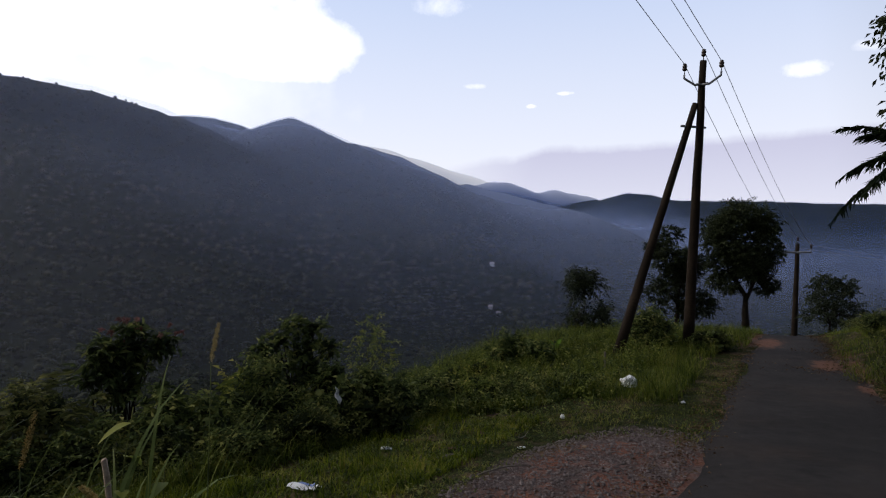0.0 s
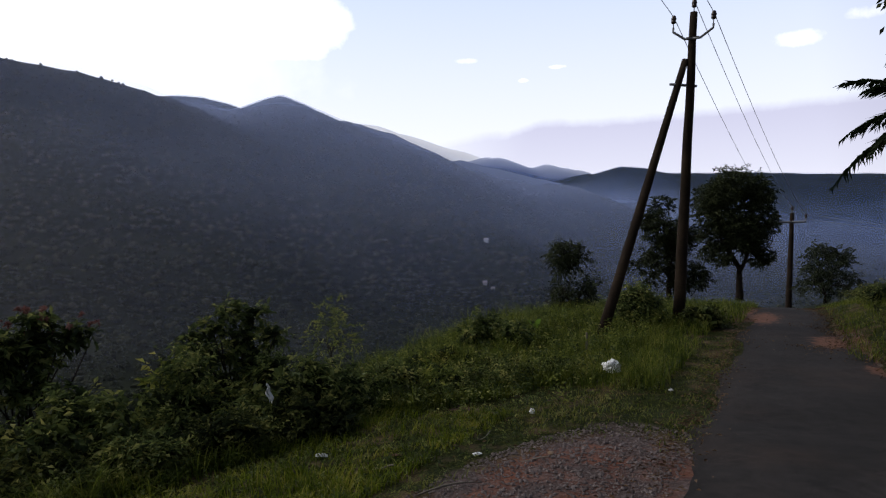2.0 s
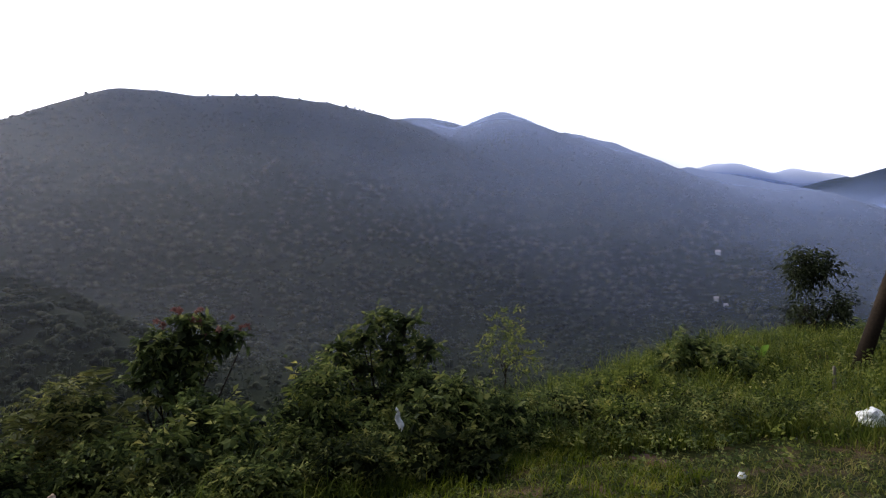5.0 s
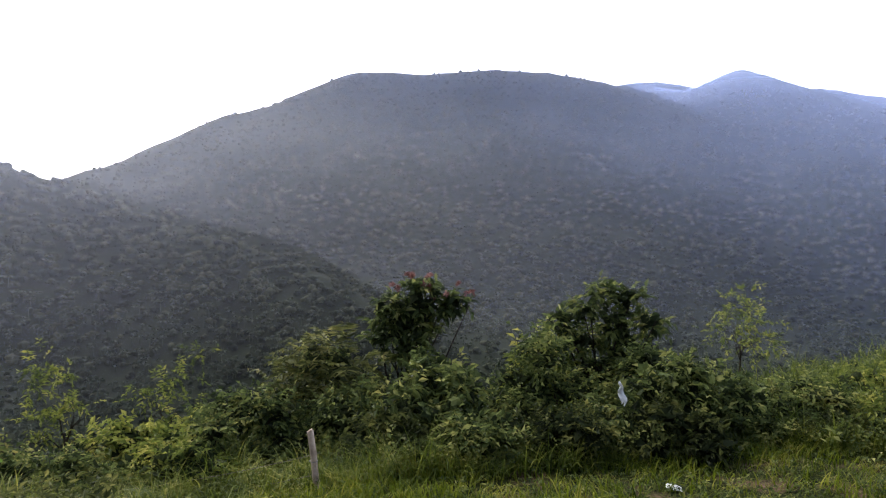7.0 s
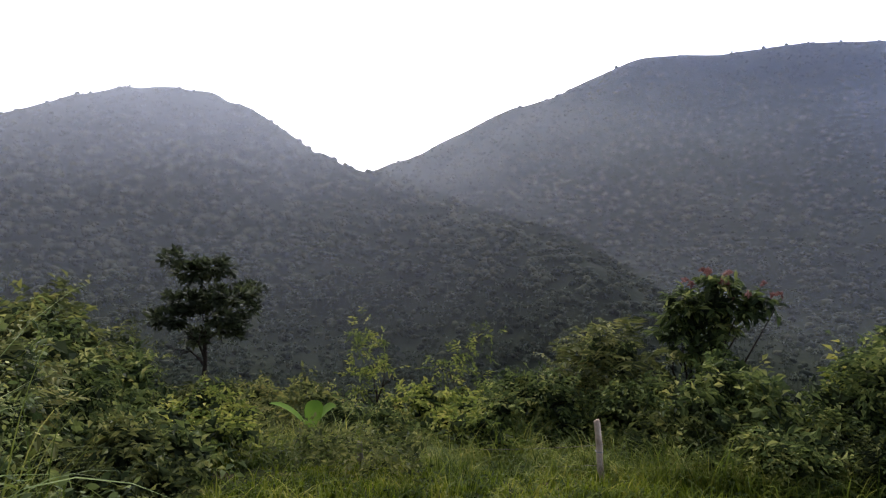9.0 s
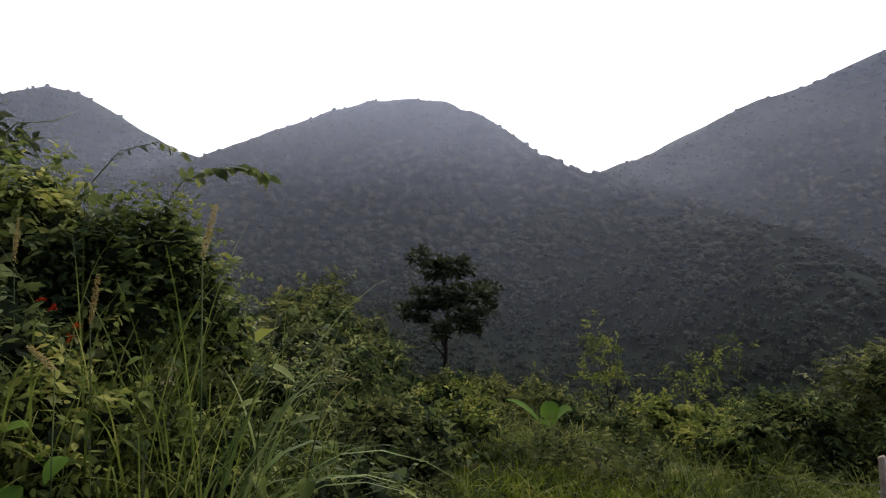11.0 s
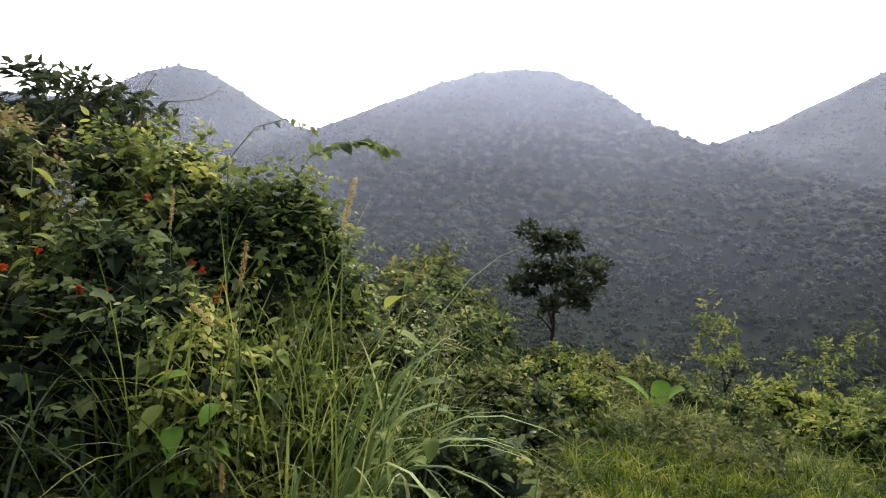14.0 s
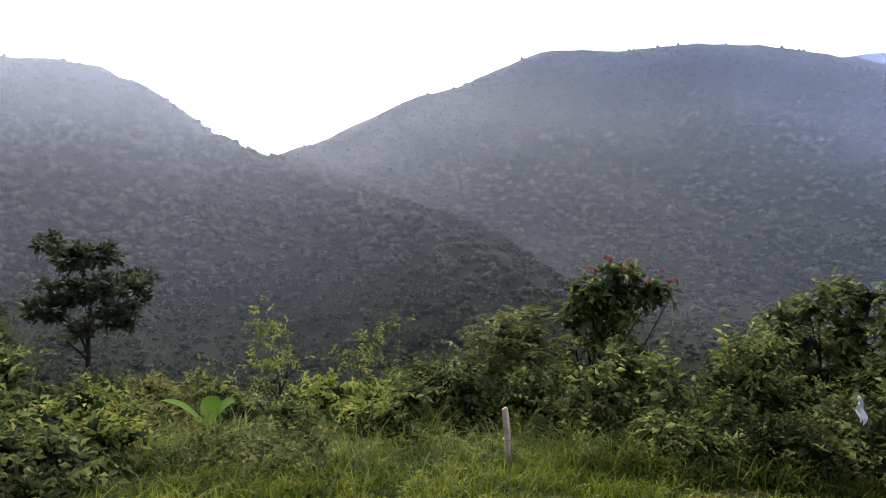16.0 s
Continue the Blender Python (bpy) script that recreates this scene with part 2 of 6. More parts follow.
POST_GREY = surface("grey_post", [(0.10, 0.09, 0.07), (0.18, 0.15, 0.12)], 7, 0.9, 45, 0.6, 0.01)
WALL_PAINT = surface("pale_render", [(0.26, 0.26, 0.25), (0.38, 0.38, 0.36)], 0.5, 0.8)
ROOF_TILE = surface("roof_sheet", [(0.25, 0.22, 0.21), (0.4, 0.38, 0.37)], 0.5, 0.7)
STONE = surface("gravel_stone", [(0.045, 0.034, 0.032), (0.11, 0.085, 0.08), (0.25, 0.21, 0.20)], 9, 0.9, 60, 0.5, 0.01)


def ground_material():
    m, t, out = material("hillside_ground")
    p = position(t)
    sep = t.nodes.new("ShaderNodeSeparateXYZ")
    t.links.new(p, sep.inputs[0])
    big, mid, fine = noise_at(t, p, 0.35, 3.0), noise_at(t, p, 2.2, 5.0), noise_at(t, p, 28.0, 6.0, 0.7)
    soil = ramp(t, fine, [(0.3, (0.05, 0.032, 0.02)), (0.5, (0.09, 0.06, 0.036)), (0.7, (0.14, 0.10, 0.065))])
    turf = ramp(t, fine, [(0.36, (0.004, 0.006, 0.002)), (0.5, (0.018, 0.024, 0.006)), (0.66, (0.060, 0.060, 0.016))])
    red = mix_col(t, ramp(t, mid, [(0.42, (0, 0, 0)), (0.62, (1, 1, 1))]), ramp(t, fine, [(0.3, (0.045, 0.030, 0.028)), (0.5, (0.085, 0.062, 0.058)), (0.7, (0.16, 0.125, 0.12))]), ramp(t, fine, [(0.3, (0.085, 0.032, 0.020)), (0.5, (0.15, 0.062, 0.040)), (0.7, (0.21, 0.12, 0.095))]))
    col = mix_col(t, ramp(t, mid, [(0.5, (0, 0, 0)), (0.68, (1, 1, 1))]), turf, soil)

    def spot(cx, cy, rx, ry, turn, fray):
        mp = node(t, "ShaderNodeMapping", vector_type="TEXTURE")
        t.links.new(p, mp.inputs["Vector"])
        mp.inputs["Location"].default_value = (cx, cy, 0)
        mp.inputs["Rotation"].default_value = (0, 0, radians(turn))
        mp.inputs["Scale"].default_value = (rx, ry, 1000)
        le = node(t, "ShaderNodeVectorMath", operation="LENGTH")
        t.links.new(mp.outputs[0], le.inputs[0])
        d = math_node(t, "ADD", le.outputs["Value"], math_node(t, "MULTIPLY", math_node(t, "SUBTRACT", mid, 0.5), fray))
        return ramp(t, d, [(0.75, (1, 1, 1)), (1.05, (0, 0, 0))])

    # bare red gravel beside the road and at the path into the brush
    for args in ((1.35, 5.6, 1.25, 2.7, -28.6, 0.9), (-2.4, 3.35, 0.55, 0.25, 0, 1.0), (0.9, 9.5, 0.9, 0.16, -60, 1.8), (8.4, 17.6, 0.5, 2.0, -28.6, 0.8), (8.6, 19.4, 0.35, 2.4, -28.6, 0.8), (7.9, 12.6, 0.3, 2.6, -28.6, 0.9)):
        col = mix_col(t, spot(*args), col, red)
    # the wooded valley and hills
    far = node(t, "ShaderNodeVectorMath", operation="LENGTH")
    t.links.new(p, far.inputs[0])
    woods_noise, clumps = noise_at(t, p, 0.012, 4.0), noise_at(t, p, 0.16, 5.0, 0.7)
    f = math_node(t, "ADD", math_node(t, "MULTIPLY", woods_noise, 0.5), math_node(t, "MULTIPLY", clumps, 0.5))
    woods = ramp(t, f, [(0.32, (0.006, 0.009, 0.006)), (0.48, (0.012, 0.016, 0.009)), (0.6, (0.020, 0.024, 0.013)), (0.72, (0.030, 0.030, 0.018))])
    col = mix_col(t, ramp(t, math_node(t, "DIVIDE", far.outputs["Value"], 100.0), [(0.2, (0, 0, 0)), (0.5, (1, 1, 1))]), col, woods)
    s = node(t, "ShaderNodeBsdfPrincipled", Roughness=0.95)
    s.inputs["Specular IOR Level"].default_value = 0.04
    t.links.new(col, s.inputs["Base Color"])
    b1 = node(t, "ShaderNodeBump", Strength=0.7, Distance=0.03)
    t.links.new(fine, b1.inputs["Height"])
    b2 = node(t, "ShaderNodeBump", Strength=0.6, Distance=1.5)
    t.links.new(clumps, b2.inputs["Height"])
    t.links.new(b1.outputs[0], b2.inputs["Normal"])
    t.links.new(b2.outputs[0], s.inputs["Normal"])
    t.links.new(s.outputs[0], out.inputs[0])
    return m


def asphalt_material():
    m, t, out = material("worn_asphalt")
    p = position(t)
    a, b, c = noise_at(t, p, 0.8, 4.0), noise_at(t, p, 9.0, 5.0), noise_at(t, p, 130.0, 3.0, 0.7)
    f = math_node(t, "ADD", math_node(t, "MULTIPLY", a, 0.4), math_node(t, "ADD", math_node(t, "MULTIPLY", b, 0.25), math_node(t, "MULTIPLY", c, 0.35)))
    col = ramp(t, f, [(0.3, (0.010, 0.009, 0.008)), (0.5, (0.023, 0.020, 0.019)), (0.62, (0.038, 0.033, 0.031)), (0.75, (0.100, 0.080, 0.065))])
    # earth trodden over it in patches, and darker worn streaks
    dust = math_node(t, "ADD", noise_at(t, p, 0.45, 5.0, 0.65), math_node(t, "MULTIPLY", math_node(t, "SUBTRACT", c, 0.5), 0.5))
    col = mix_col(t, math_node(t, "MULTIPLY", ramp(t, dust, [(0.52, (0, 0, 0)), (0.72, (1, 1, 1))]), 0.45), col, (0.070, 0.046, 0.034))
    # red earth washed on to it at the crest and along its far edge
    for cx, cy, rx, ry, turn in ((8.25, 16.5, 0.40, 1.5, -28.6), (7.75, 13.0, 0.40, 0.75, -28.6), (7.05, 10.75, 0.20, 0.45, -28.6)):
        mp = node(t, "ShaderNodeMapping", vector_type="TEXTURE")
        t.links.new(p, mp.inputs["Vector"])
        mp.inputs["Location"].default_value, mp.inputs["Rotation"].default_value, mp.inputs["Scale"].default_value = (cx, cy, 0), (0, 0, radians(turn)), (rx, ry, 1000)
        le = node(t, "ShaderNodeVectorMath", operation="LENGTH")
        t.links.new(mp.outputs[0], le.inputs[0])
        d = math_node(t, "ADD", le.outputs["Value"], math_node(t, "MULTIPLY", math_node(t, "SUBTRACT", math_node(t, "ADD", b, math_node(t, "MULTIPLY", c, 0.5)), 0.75), 2.2))
        col = mix_col(t, math_node(t, "MULTIPLY", ramp(t, d, [(0.6, (1, 1, 1)), (1.1, (0, 0, 0))]), 0.75), col, (0.17, 0.078, 0.050))
    worn = noise_at(t, p, 1.7, 6.0, 0.7)
    col = mix_col(t, math_node(t, "MULTIPLY", ramp(t, worn, [(0.36, (1, 1, 1)), (0.48, (0, 0, 0))]), 0.5), col, (0.009, 0.008, 0.008))
    s = node(t, "ShaderNodeBsdfPrincipled", Roughness=0.95)
    s.inputs["Specular IOR Level"].default_value = 0.12
    t.links.new(col, s.inputs["Base Color"])
    t.links.new(bump(t, c, 0.6, 0.006), s.inputs["Normal"])
    t.links.new(s.outputs[0], out.inputs[0])
    return m


def haze_material():
    """Haze painted as colour on a see-through skin: the thicker the further off, with drifts; part diffuse, part
    transparent.
    """
    m, t, out = material("painted_haze")
    p = position(t)
    le = node(t, "ShaderNodeVectorMath", operation="LENGTH")
    t.links.new(p, le.inputs[0])
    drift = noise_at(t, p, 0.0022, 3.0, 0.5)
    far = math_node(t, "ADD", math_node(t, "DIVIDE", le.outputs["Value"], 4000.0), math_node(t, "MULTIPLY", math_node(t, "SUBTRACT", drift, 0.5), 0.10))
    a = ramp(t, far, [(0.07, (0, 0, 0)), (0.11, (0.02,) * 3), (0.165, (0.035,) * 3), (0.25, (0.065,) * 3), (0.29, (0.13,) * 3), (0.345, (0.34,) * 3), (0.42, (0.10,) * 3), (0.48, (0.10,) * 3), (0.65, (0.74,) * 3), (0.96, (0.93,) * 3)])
    # more of the haze, and greyer, painted in high on the western hills
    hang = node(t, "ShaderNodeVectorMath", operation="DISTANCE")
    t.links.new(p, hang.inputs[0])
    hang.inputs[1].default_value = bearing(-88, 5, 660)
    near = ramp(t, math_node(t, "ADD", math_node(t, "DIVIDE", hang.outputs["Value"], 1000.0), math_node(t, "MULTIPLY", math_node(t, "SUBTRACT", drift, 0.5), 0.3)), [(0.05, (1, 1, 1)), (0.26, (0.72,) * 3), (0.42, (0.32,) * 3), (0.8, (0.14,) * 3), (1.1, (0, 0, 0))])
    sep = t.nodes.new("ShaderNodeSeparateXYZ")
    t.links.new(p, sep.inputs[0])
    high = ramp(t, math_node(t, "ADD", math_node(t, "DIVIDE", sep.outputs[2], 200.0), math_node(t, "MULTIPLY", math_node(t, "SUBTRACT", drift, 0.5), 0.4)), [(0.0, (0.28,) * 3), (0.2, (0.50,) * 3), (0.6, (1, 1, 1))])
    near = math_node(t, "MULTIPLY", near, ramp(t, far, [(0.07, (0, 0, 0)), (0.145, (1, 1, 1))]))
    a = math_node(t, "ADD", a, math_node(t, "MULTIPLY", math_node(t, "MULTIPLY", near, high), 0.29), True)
    # and a bluer patch painted into the far valley beyond the crest of the road
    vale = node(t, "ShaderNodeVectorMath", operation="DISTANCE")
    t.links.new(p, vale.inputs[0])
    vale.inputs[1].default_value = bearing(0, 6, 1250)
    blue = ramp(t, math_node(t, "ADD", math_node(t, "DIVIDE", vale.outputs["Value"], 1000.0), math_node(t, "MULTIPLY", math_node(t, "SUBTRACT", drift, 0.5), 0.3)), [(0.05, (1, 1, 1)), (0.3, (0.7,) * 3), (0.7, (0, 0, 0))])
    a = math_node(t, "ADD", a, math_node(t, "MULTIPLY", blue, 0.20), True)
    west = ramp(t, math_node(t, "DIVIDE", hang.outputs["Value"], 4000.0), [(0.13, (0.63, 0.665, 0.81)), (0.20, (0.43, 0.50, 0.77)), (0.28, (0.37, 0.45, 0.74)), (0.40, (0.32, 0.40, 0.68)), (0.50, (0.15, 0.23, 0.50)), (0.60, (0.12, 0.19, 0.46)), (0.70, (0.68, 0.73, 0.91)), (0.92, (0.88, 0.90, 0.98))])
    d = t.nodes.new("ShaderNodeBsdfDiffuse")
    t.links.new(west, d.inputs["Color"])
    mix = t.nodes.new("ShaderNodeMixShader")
    t.links.new(a, mix.inputs[0])
    t.links.new(t.nodes.new("ShaderNodeBsdfTransparent").outputs[0], mix.inputs[1])
    t.links.new(d.outputs[0], mix.inputs[2])
    t.links.new(mix.outputs[0], out.inputs[0])
    return m


GROUND = ground_material()
ASPHALT = asphalt_material()


# ---- mesh helpers ----
def mesh_of(name, V, F, mat, smooth=False, uv=None):
    """A mesh from vertex and face arrays; all faces have as many corners."""
    V, F = np.asarray(V, dtype=np.float32), np.asarray(F, dtype=np.int32)
    me = bpy.data.meshes.new(name)
    me.vertices.add(len(V))
    me.vertices.foreach_set("co", V.ravel())
    k = F.shape[1]
    me.loops.add(F.size)
    me.loops.foreach_set("vertex_index", F.ravel())
    me.polygons.add(len(F))
    me.polygons.foreach_set("loop_start", np.arange(0, F.size, k, dtype=np.int32))
    me.polygons.foreach_set("loop_total", np.full(len(F), k, dtype=np.int32))
    me.polygons.foreach_set("use_smooth", np.full(len(F), smooth))
    if uv is not None:
        layer = me.uv_layers.new(name="UVMap")
        layer.data.foreach_set("uv", np.asarray(uv, dtype=np.float32)[F.ravel()].ravel())
    me.update(calc_edges=True)
    me.materials.append(mat)
    return me


def piece(name, V, F, mat, parent=None, label="", smooth=False, uv=None):
    """ONE mesh object, a part of parent where one is given."""
    ob = new(name, mesh_of(name, V, F, mat, smooth, uv))
    if parent is not None:
        ob.parent = parent
    return tagged(ob, label)


def thing(name, at, label, category, group="", kind=""):
    ob = new(name)
    ob.location = at
    ob.empty_display_size = 0.2
    return tagged(ob, label, category, group, kind)


class Build:
    """Gathers tubes, boxes and rings into one mesh of quads."""

    def __init__(self):
        self.V, self.F = [], []

    def tube(self, pts, radii, sides=8, cap=True):
        pts = [Vector(p) for p in pts]
        base = len(self.V)
        for i, p in enumerate(pts):
            d = (pts[min(i + 1, len(pts) - 1)] - pts[max(i - 1, 0)]).normalized()
            a = d.orthogonal().normalized() if i == 0 else (a - d * a.dot(d)).normalized()
            b = d.cross(a)
            r = radii[i] if hasattr(radii, "__len__") else radii
            for k in range(sides):
                q = 2 * math.pi * k / sides
                self.V.append(p + (a * math.cos(q) + b * math.sin(q)) * r)
        for i in range(len(pts) - 1):
            for k in range(sides):
                j = (k + 1) % sides
                self.F.append((base + i * sides + k, base + i * sides + j, base + (i + 1) * sides + j, base + (i + 1) * sides + k))
        if cap:
            for i in (0, len(pts) - 1):
                c = len(self.V)
                self.V.append(pts[i])
                for k in range(0, sides, 2):
                    e = [base + i * sides + (k + m) % sides for m in range(3)]
                    self.F.append((c, *(e if i else e[::-1])))
        return self

    def done(self, name, mat, parent=None, label="", smooth=True):
        return piece(name, [tuple(v) for v in self.V], self.F, mat, parent, label, smooth)


def unit(a):
    return a / np.maximum(np.linalg.norm(a, axis=-1, keepdims=True), 1e-9)


def leaf_arrays(base, along, length, width, rng, fold=0.25, droop=0.2, fine=False):
    """Leaves: each grows from base along a direction; a folded lozenge, with fine 2 an oval of four triangles, with fine a folded oval of eight."""
    n = len(base)
    along = unit(along)
    side = unit(np.cross(along, unit(rng.normal(size=(n, 3)) * 0.6 + np.array([0, 0, 1.0]))))
    up = np.cross(side, along)
    length, width = np.broadcast_to(length, n)[:, None], np.broadcast_to(width, n)[:, None]
    if not fine:
        mid = base + along * length * 0.45
        a, b = mid + side * width / 2 + up * width * fold, mid - side * width / 2 + up * width * fold
        tip = base + along * length - up * length * droop
        V = np.stack([base, a, tip, b], 1).reshape(-1, 3)
        o = np.arange(n)[:, None] * 4
        return V, np.concatenate([o + np.array([[0, 1, 2]]), o + np.array([[0, 2, 3]])])
    if fine == 2:
        rows = []
        for s, w, d in ((0.28, 0.9, 0.1), (0.62, 0.85, 0.4)):
            mid = base + along * length * s - up * length * droop * d
            rows += [mid + side * width / 2 * w, mid - side * width / 2 * w]
        V = np.stack([base, *rows, base + along * length - up * length * droop], 1).reshape(-1, 3)
        o = np.arange(n)[:, None] * 6
        return V, np.concatenate([o + np.array([q]) for q in ((0, 1, 2), (1, 3, 2), (2, 3, 4), (3, 5, 4))])
    rows = []
    for s, w, d in ((0.3, 0.85, 0.02), (0.62, 0.9, 0.08)):
        mid = base + along * length * s - up * length * droop * d * 3
        rows += [mid + side * width / 2 * w + up * width * fold, mid, mid - side * width / 2 * w + up * width * fold]
    tip = base + along * length - up * length * droop
    V = np.stack([base, *rows, tip], 1).reshape(-1, 3)
    o = np.arange(n)[:, None] * 8
    tri = ((0, 1, 2), (0, 2, 3), (1, 4, 2), (4, 5, 2), (2, 5, 3), (5, 6, 3), (4, 7, 5), (5, 7, 6))
    return V, np.concatenate([o + np.array([q]) for q in tri])


def blade_arrays(root, height, lean, width, rng, segs=3, arch=0.35, toward=None):
    """Grass blades: curved tapering ribbons from root, bending by lean."""
    n = len(root)
    a = rng.uniform(0, 2 * math.pi, n) if toward is None else toward + rng.normal(size=n) * 0.75
    d = np.stack([np.cos(a), np.sin(a), np.zeros(n)], 1)
    s = np.stack([-np.sin(a), np.cos(a), np.zeros(n)], 1)
    height, lean, width = (np.broadcast_to(q, n)[:, None] for q in (height, lean, width))
    rows = []
    for i in range(segs + 1):
        f = i / segs
        c = root + np.array([0, 0, 1.0]) * height * (f - arch * np.minimum(lean, 1.6) * f ** 2.4) + d * height * lean * f ** 1.8
        w = width * (1 - f ** 1.5) * 0.5 + 0.0006
        rows += [c - s * w, c + s * w]
    V = np.stack(rows, 1).reshape(-1, 3)
    k = 2 * (segs + 1)
    o = np.arange(n)[:, None] * k
    return V, np.concatenate([o + np.array([[2 * i, 2 * i + 1, 2 * i + 3, 2 * i + 2]]) for i in range(segs)])


def blob_points(blobs, n, rng, inner=0.72, rough=0.18):
    """Points and outward ways over a heap of ellipsoids, few of them deep inside another one."""
    blobs = np.array(blobs, dtype=float)
    area = blobs[:, 3] * blobs[:, 4] + blobs[:, 3] * blobs[:, 5] + blobs[:, 4] * blobs[:, 5]
    pick = rng.choice(len(blobs), size=int(n * 1.6), p=area / area.sum())
    d = unit(rng.normal(size=(len(pick), 3)))
    r = rng.uniform(inner, 1.0, len(pick)) + rng.normal(size=len(pick)) * rough * 0.5
    c, s = blobs[pick, :3], blobs[pick, 3:6]
    p = c + d * s * r[:, None]
    keep = np.ones(len(pick), dtype=bool)
    for j in range(len(blobs)):
        q = np.linalg.norm((p - blobs[j, :3]) / blobs[j, 3:6], axis=1)
        keep &= (q > 0.6) | (pick == j)
    p, d = p[keep][:n], unit(d / s)[keep][:n]
    return p, d


def lobed_arrays(base, along, size, rng):
    """Hand-shaped leaves with five lobes, each a fan of ten triangles, drooping at the rim."""
    n = len(base)
    along = unit(along)
    side = unit(np.cross(along, unit(rng.normal(size=(n, 3)) * 0.5 + np.array([0, 0, 1.0]))))
    up = np.cross(side, along)
    ang = np.radians([-165, -115, -85, -62, -32, 0, 32, 62, 85, 115, 165])
    rad = np.array([0.38, 0.70, 0.56, 0.88, 0.64, 1.0, 0.64, 0.88, 0.56, 0.70, 0.38])
    size = np.broadcast_to(size, n)[:, None]
    centre = base + along * size * 0.45
    rows = [centre]
    for a, r in zip(ang, rad):
        rows.append(centre + (along * math.cos(a) + side * math.sin(a)) * size * 0.6 * r - up * size * 0.18 * r * r)
    V = np.stack(rows, 1).reshape(-1, 3)
    o = np.arange(n)[:, None] * 12
    return V, np.concatenate([o + np.array([[0, k, k + 1]]) for k in range(1, 11)])


def feather_arrays(p, d, length, rng, pairs=7):
    """Feathery fronds: paired narrow leaflets along an arching rib that spreads level."""
    n = len(p)
    way = unit(d * np.array([1, 1, 0.25]) + rng.normal(size=(n, 3)) * 0.35 + np.array([0, 0, 0.25]))
    side = unit(np.cross(way, np.array([0, 0, 1.0])))
    L = (length * rng.uniform(0.6, 1.3, n))[:, None]
    base, along, size = [], [], []
    for i in range(pairs):
        f = (i + 0.7) / pairs
        q = p + way * L * f - np.array([0, 0, 1.0]) * L * 0.4 * f * f
        for s in (-1, 1):
            base.append(q)
            along.append(side * s + way * 0.5 - np.array([0, 0, 0.3]) + rng.normal(size=(n, 3)) * 0.12)
            size.append(L[:, 0] * 0.42 * math.sin(math.pi * (0.15 + 0.75 * f)))
    size = np.concatenate(size)
    return leaf_arrays(np.concatenate(base), np.concatenate(along), size, size * 0.34, rng, 0.1, 0.15)


def sprays(p, d, k, length, rng, rise=0.25):
    """Twigs that start at p and grow outwards; k leaf places along each, with the way each leaf points."""
    n = len(p)
    tw = unit(d + rng.normal(size=(n, 3)) * 0.55 + np.array([0, 0, rise]))
    sd = unit(np.cross(tw, np.array([0, 0, 1.0]) + rng.normal(size=(n, 3)) * 0.3))
    L = length * rng.uniform(0.5, 1.4, n)
    P, W = [], []
    for i in range(k):
        f = (i + 0.6) / k
        P.append(p + tw * (L * f)[:, None] - np.array([0, 0, 1.0]) * (L * 0.35 * f * f)[:, None])
        s = 1 if i % 2 else -1
        W.append(tw * (0.55 + (1.2 if i == k - 1 else 0)) + sd * s + np.array([0, 0, -0.15]) + rng.normal(size=(n, 3)) * 0.25)
    return np.concatenate(P), unit(np.concatenate(W))


# ---- the lie of the land ----
def across(x, y):
    """Along the road, and to the left of its left edge."""
    return 0.479 * x + 0.877 * y, -0.877 * (x - 3.03) + 0.479 * (y - 7.34)


def road_right(u):
    """Where the road's right edge lies, seen from its left edge: it narrows towards the crest."""
    return np.interp(u, (9, 13, 17, 21, 30), (-2.2, -2.0, -1.55, -1.3, -1.3))


def near_ground(x, y):
    u, v = across(x, y)
    h = np.interp(u, (-60, -20, 0, 4, 9, 13, 17, 21, 26, 40, 60, 120, 300), (2.5, 0.6, 0.02, -0.10, -0.24, -0.16, 0.02, 0.06, -0.3, -1.3, -2.8, -14, -60))
    fall = np.interp(u, (2, 8, 14, 20), (0.19, 0.10, 0.02, 0.05))
    left = -fall * np.clip(v - 1.0, 0, 4) - 0.28 * np.clip(v - 5, 0, 3) - 0.52 * np.clip(v - 8, 0, 150)
    edge = road_right(u)
    right = 0.28 * np.clip(edge - 0.1 - v, 0, 1.8) + 0.06 * np.clip(-4.1 - v, 0, 60) - 0.02 * np.clip(-64 - v, 0, 400)
    return h + left + right


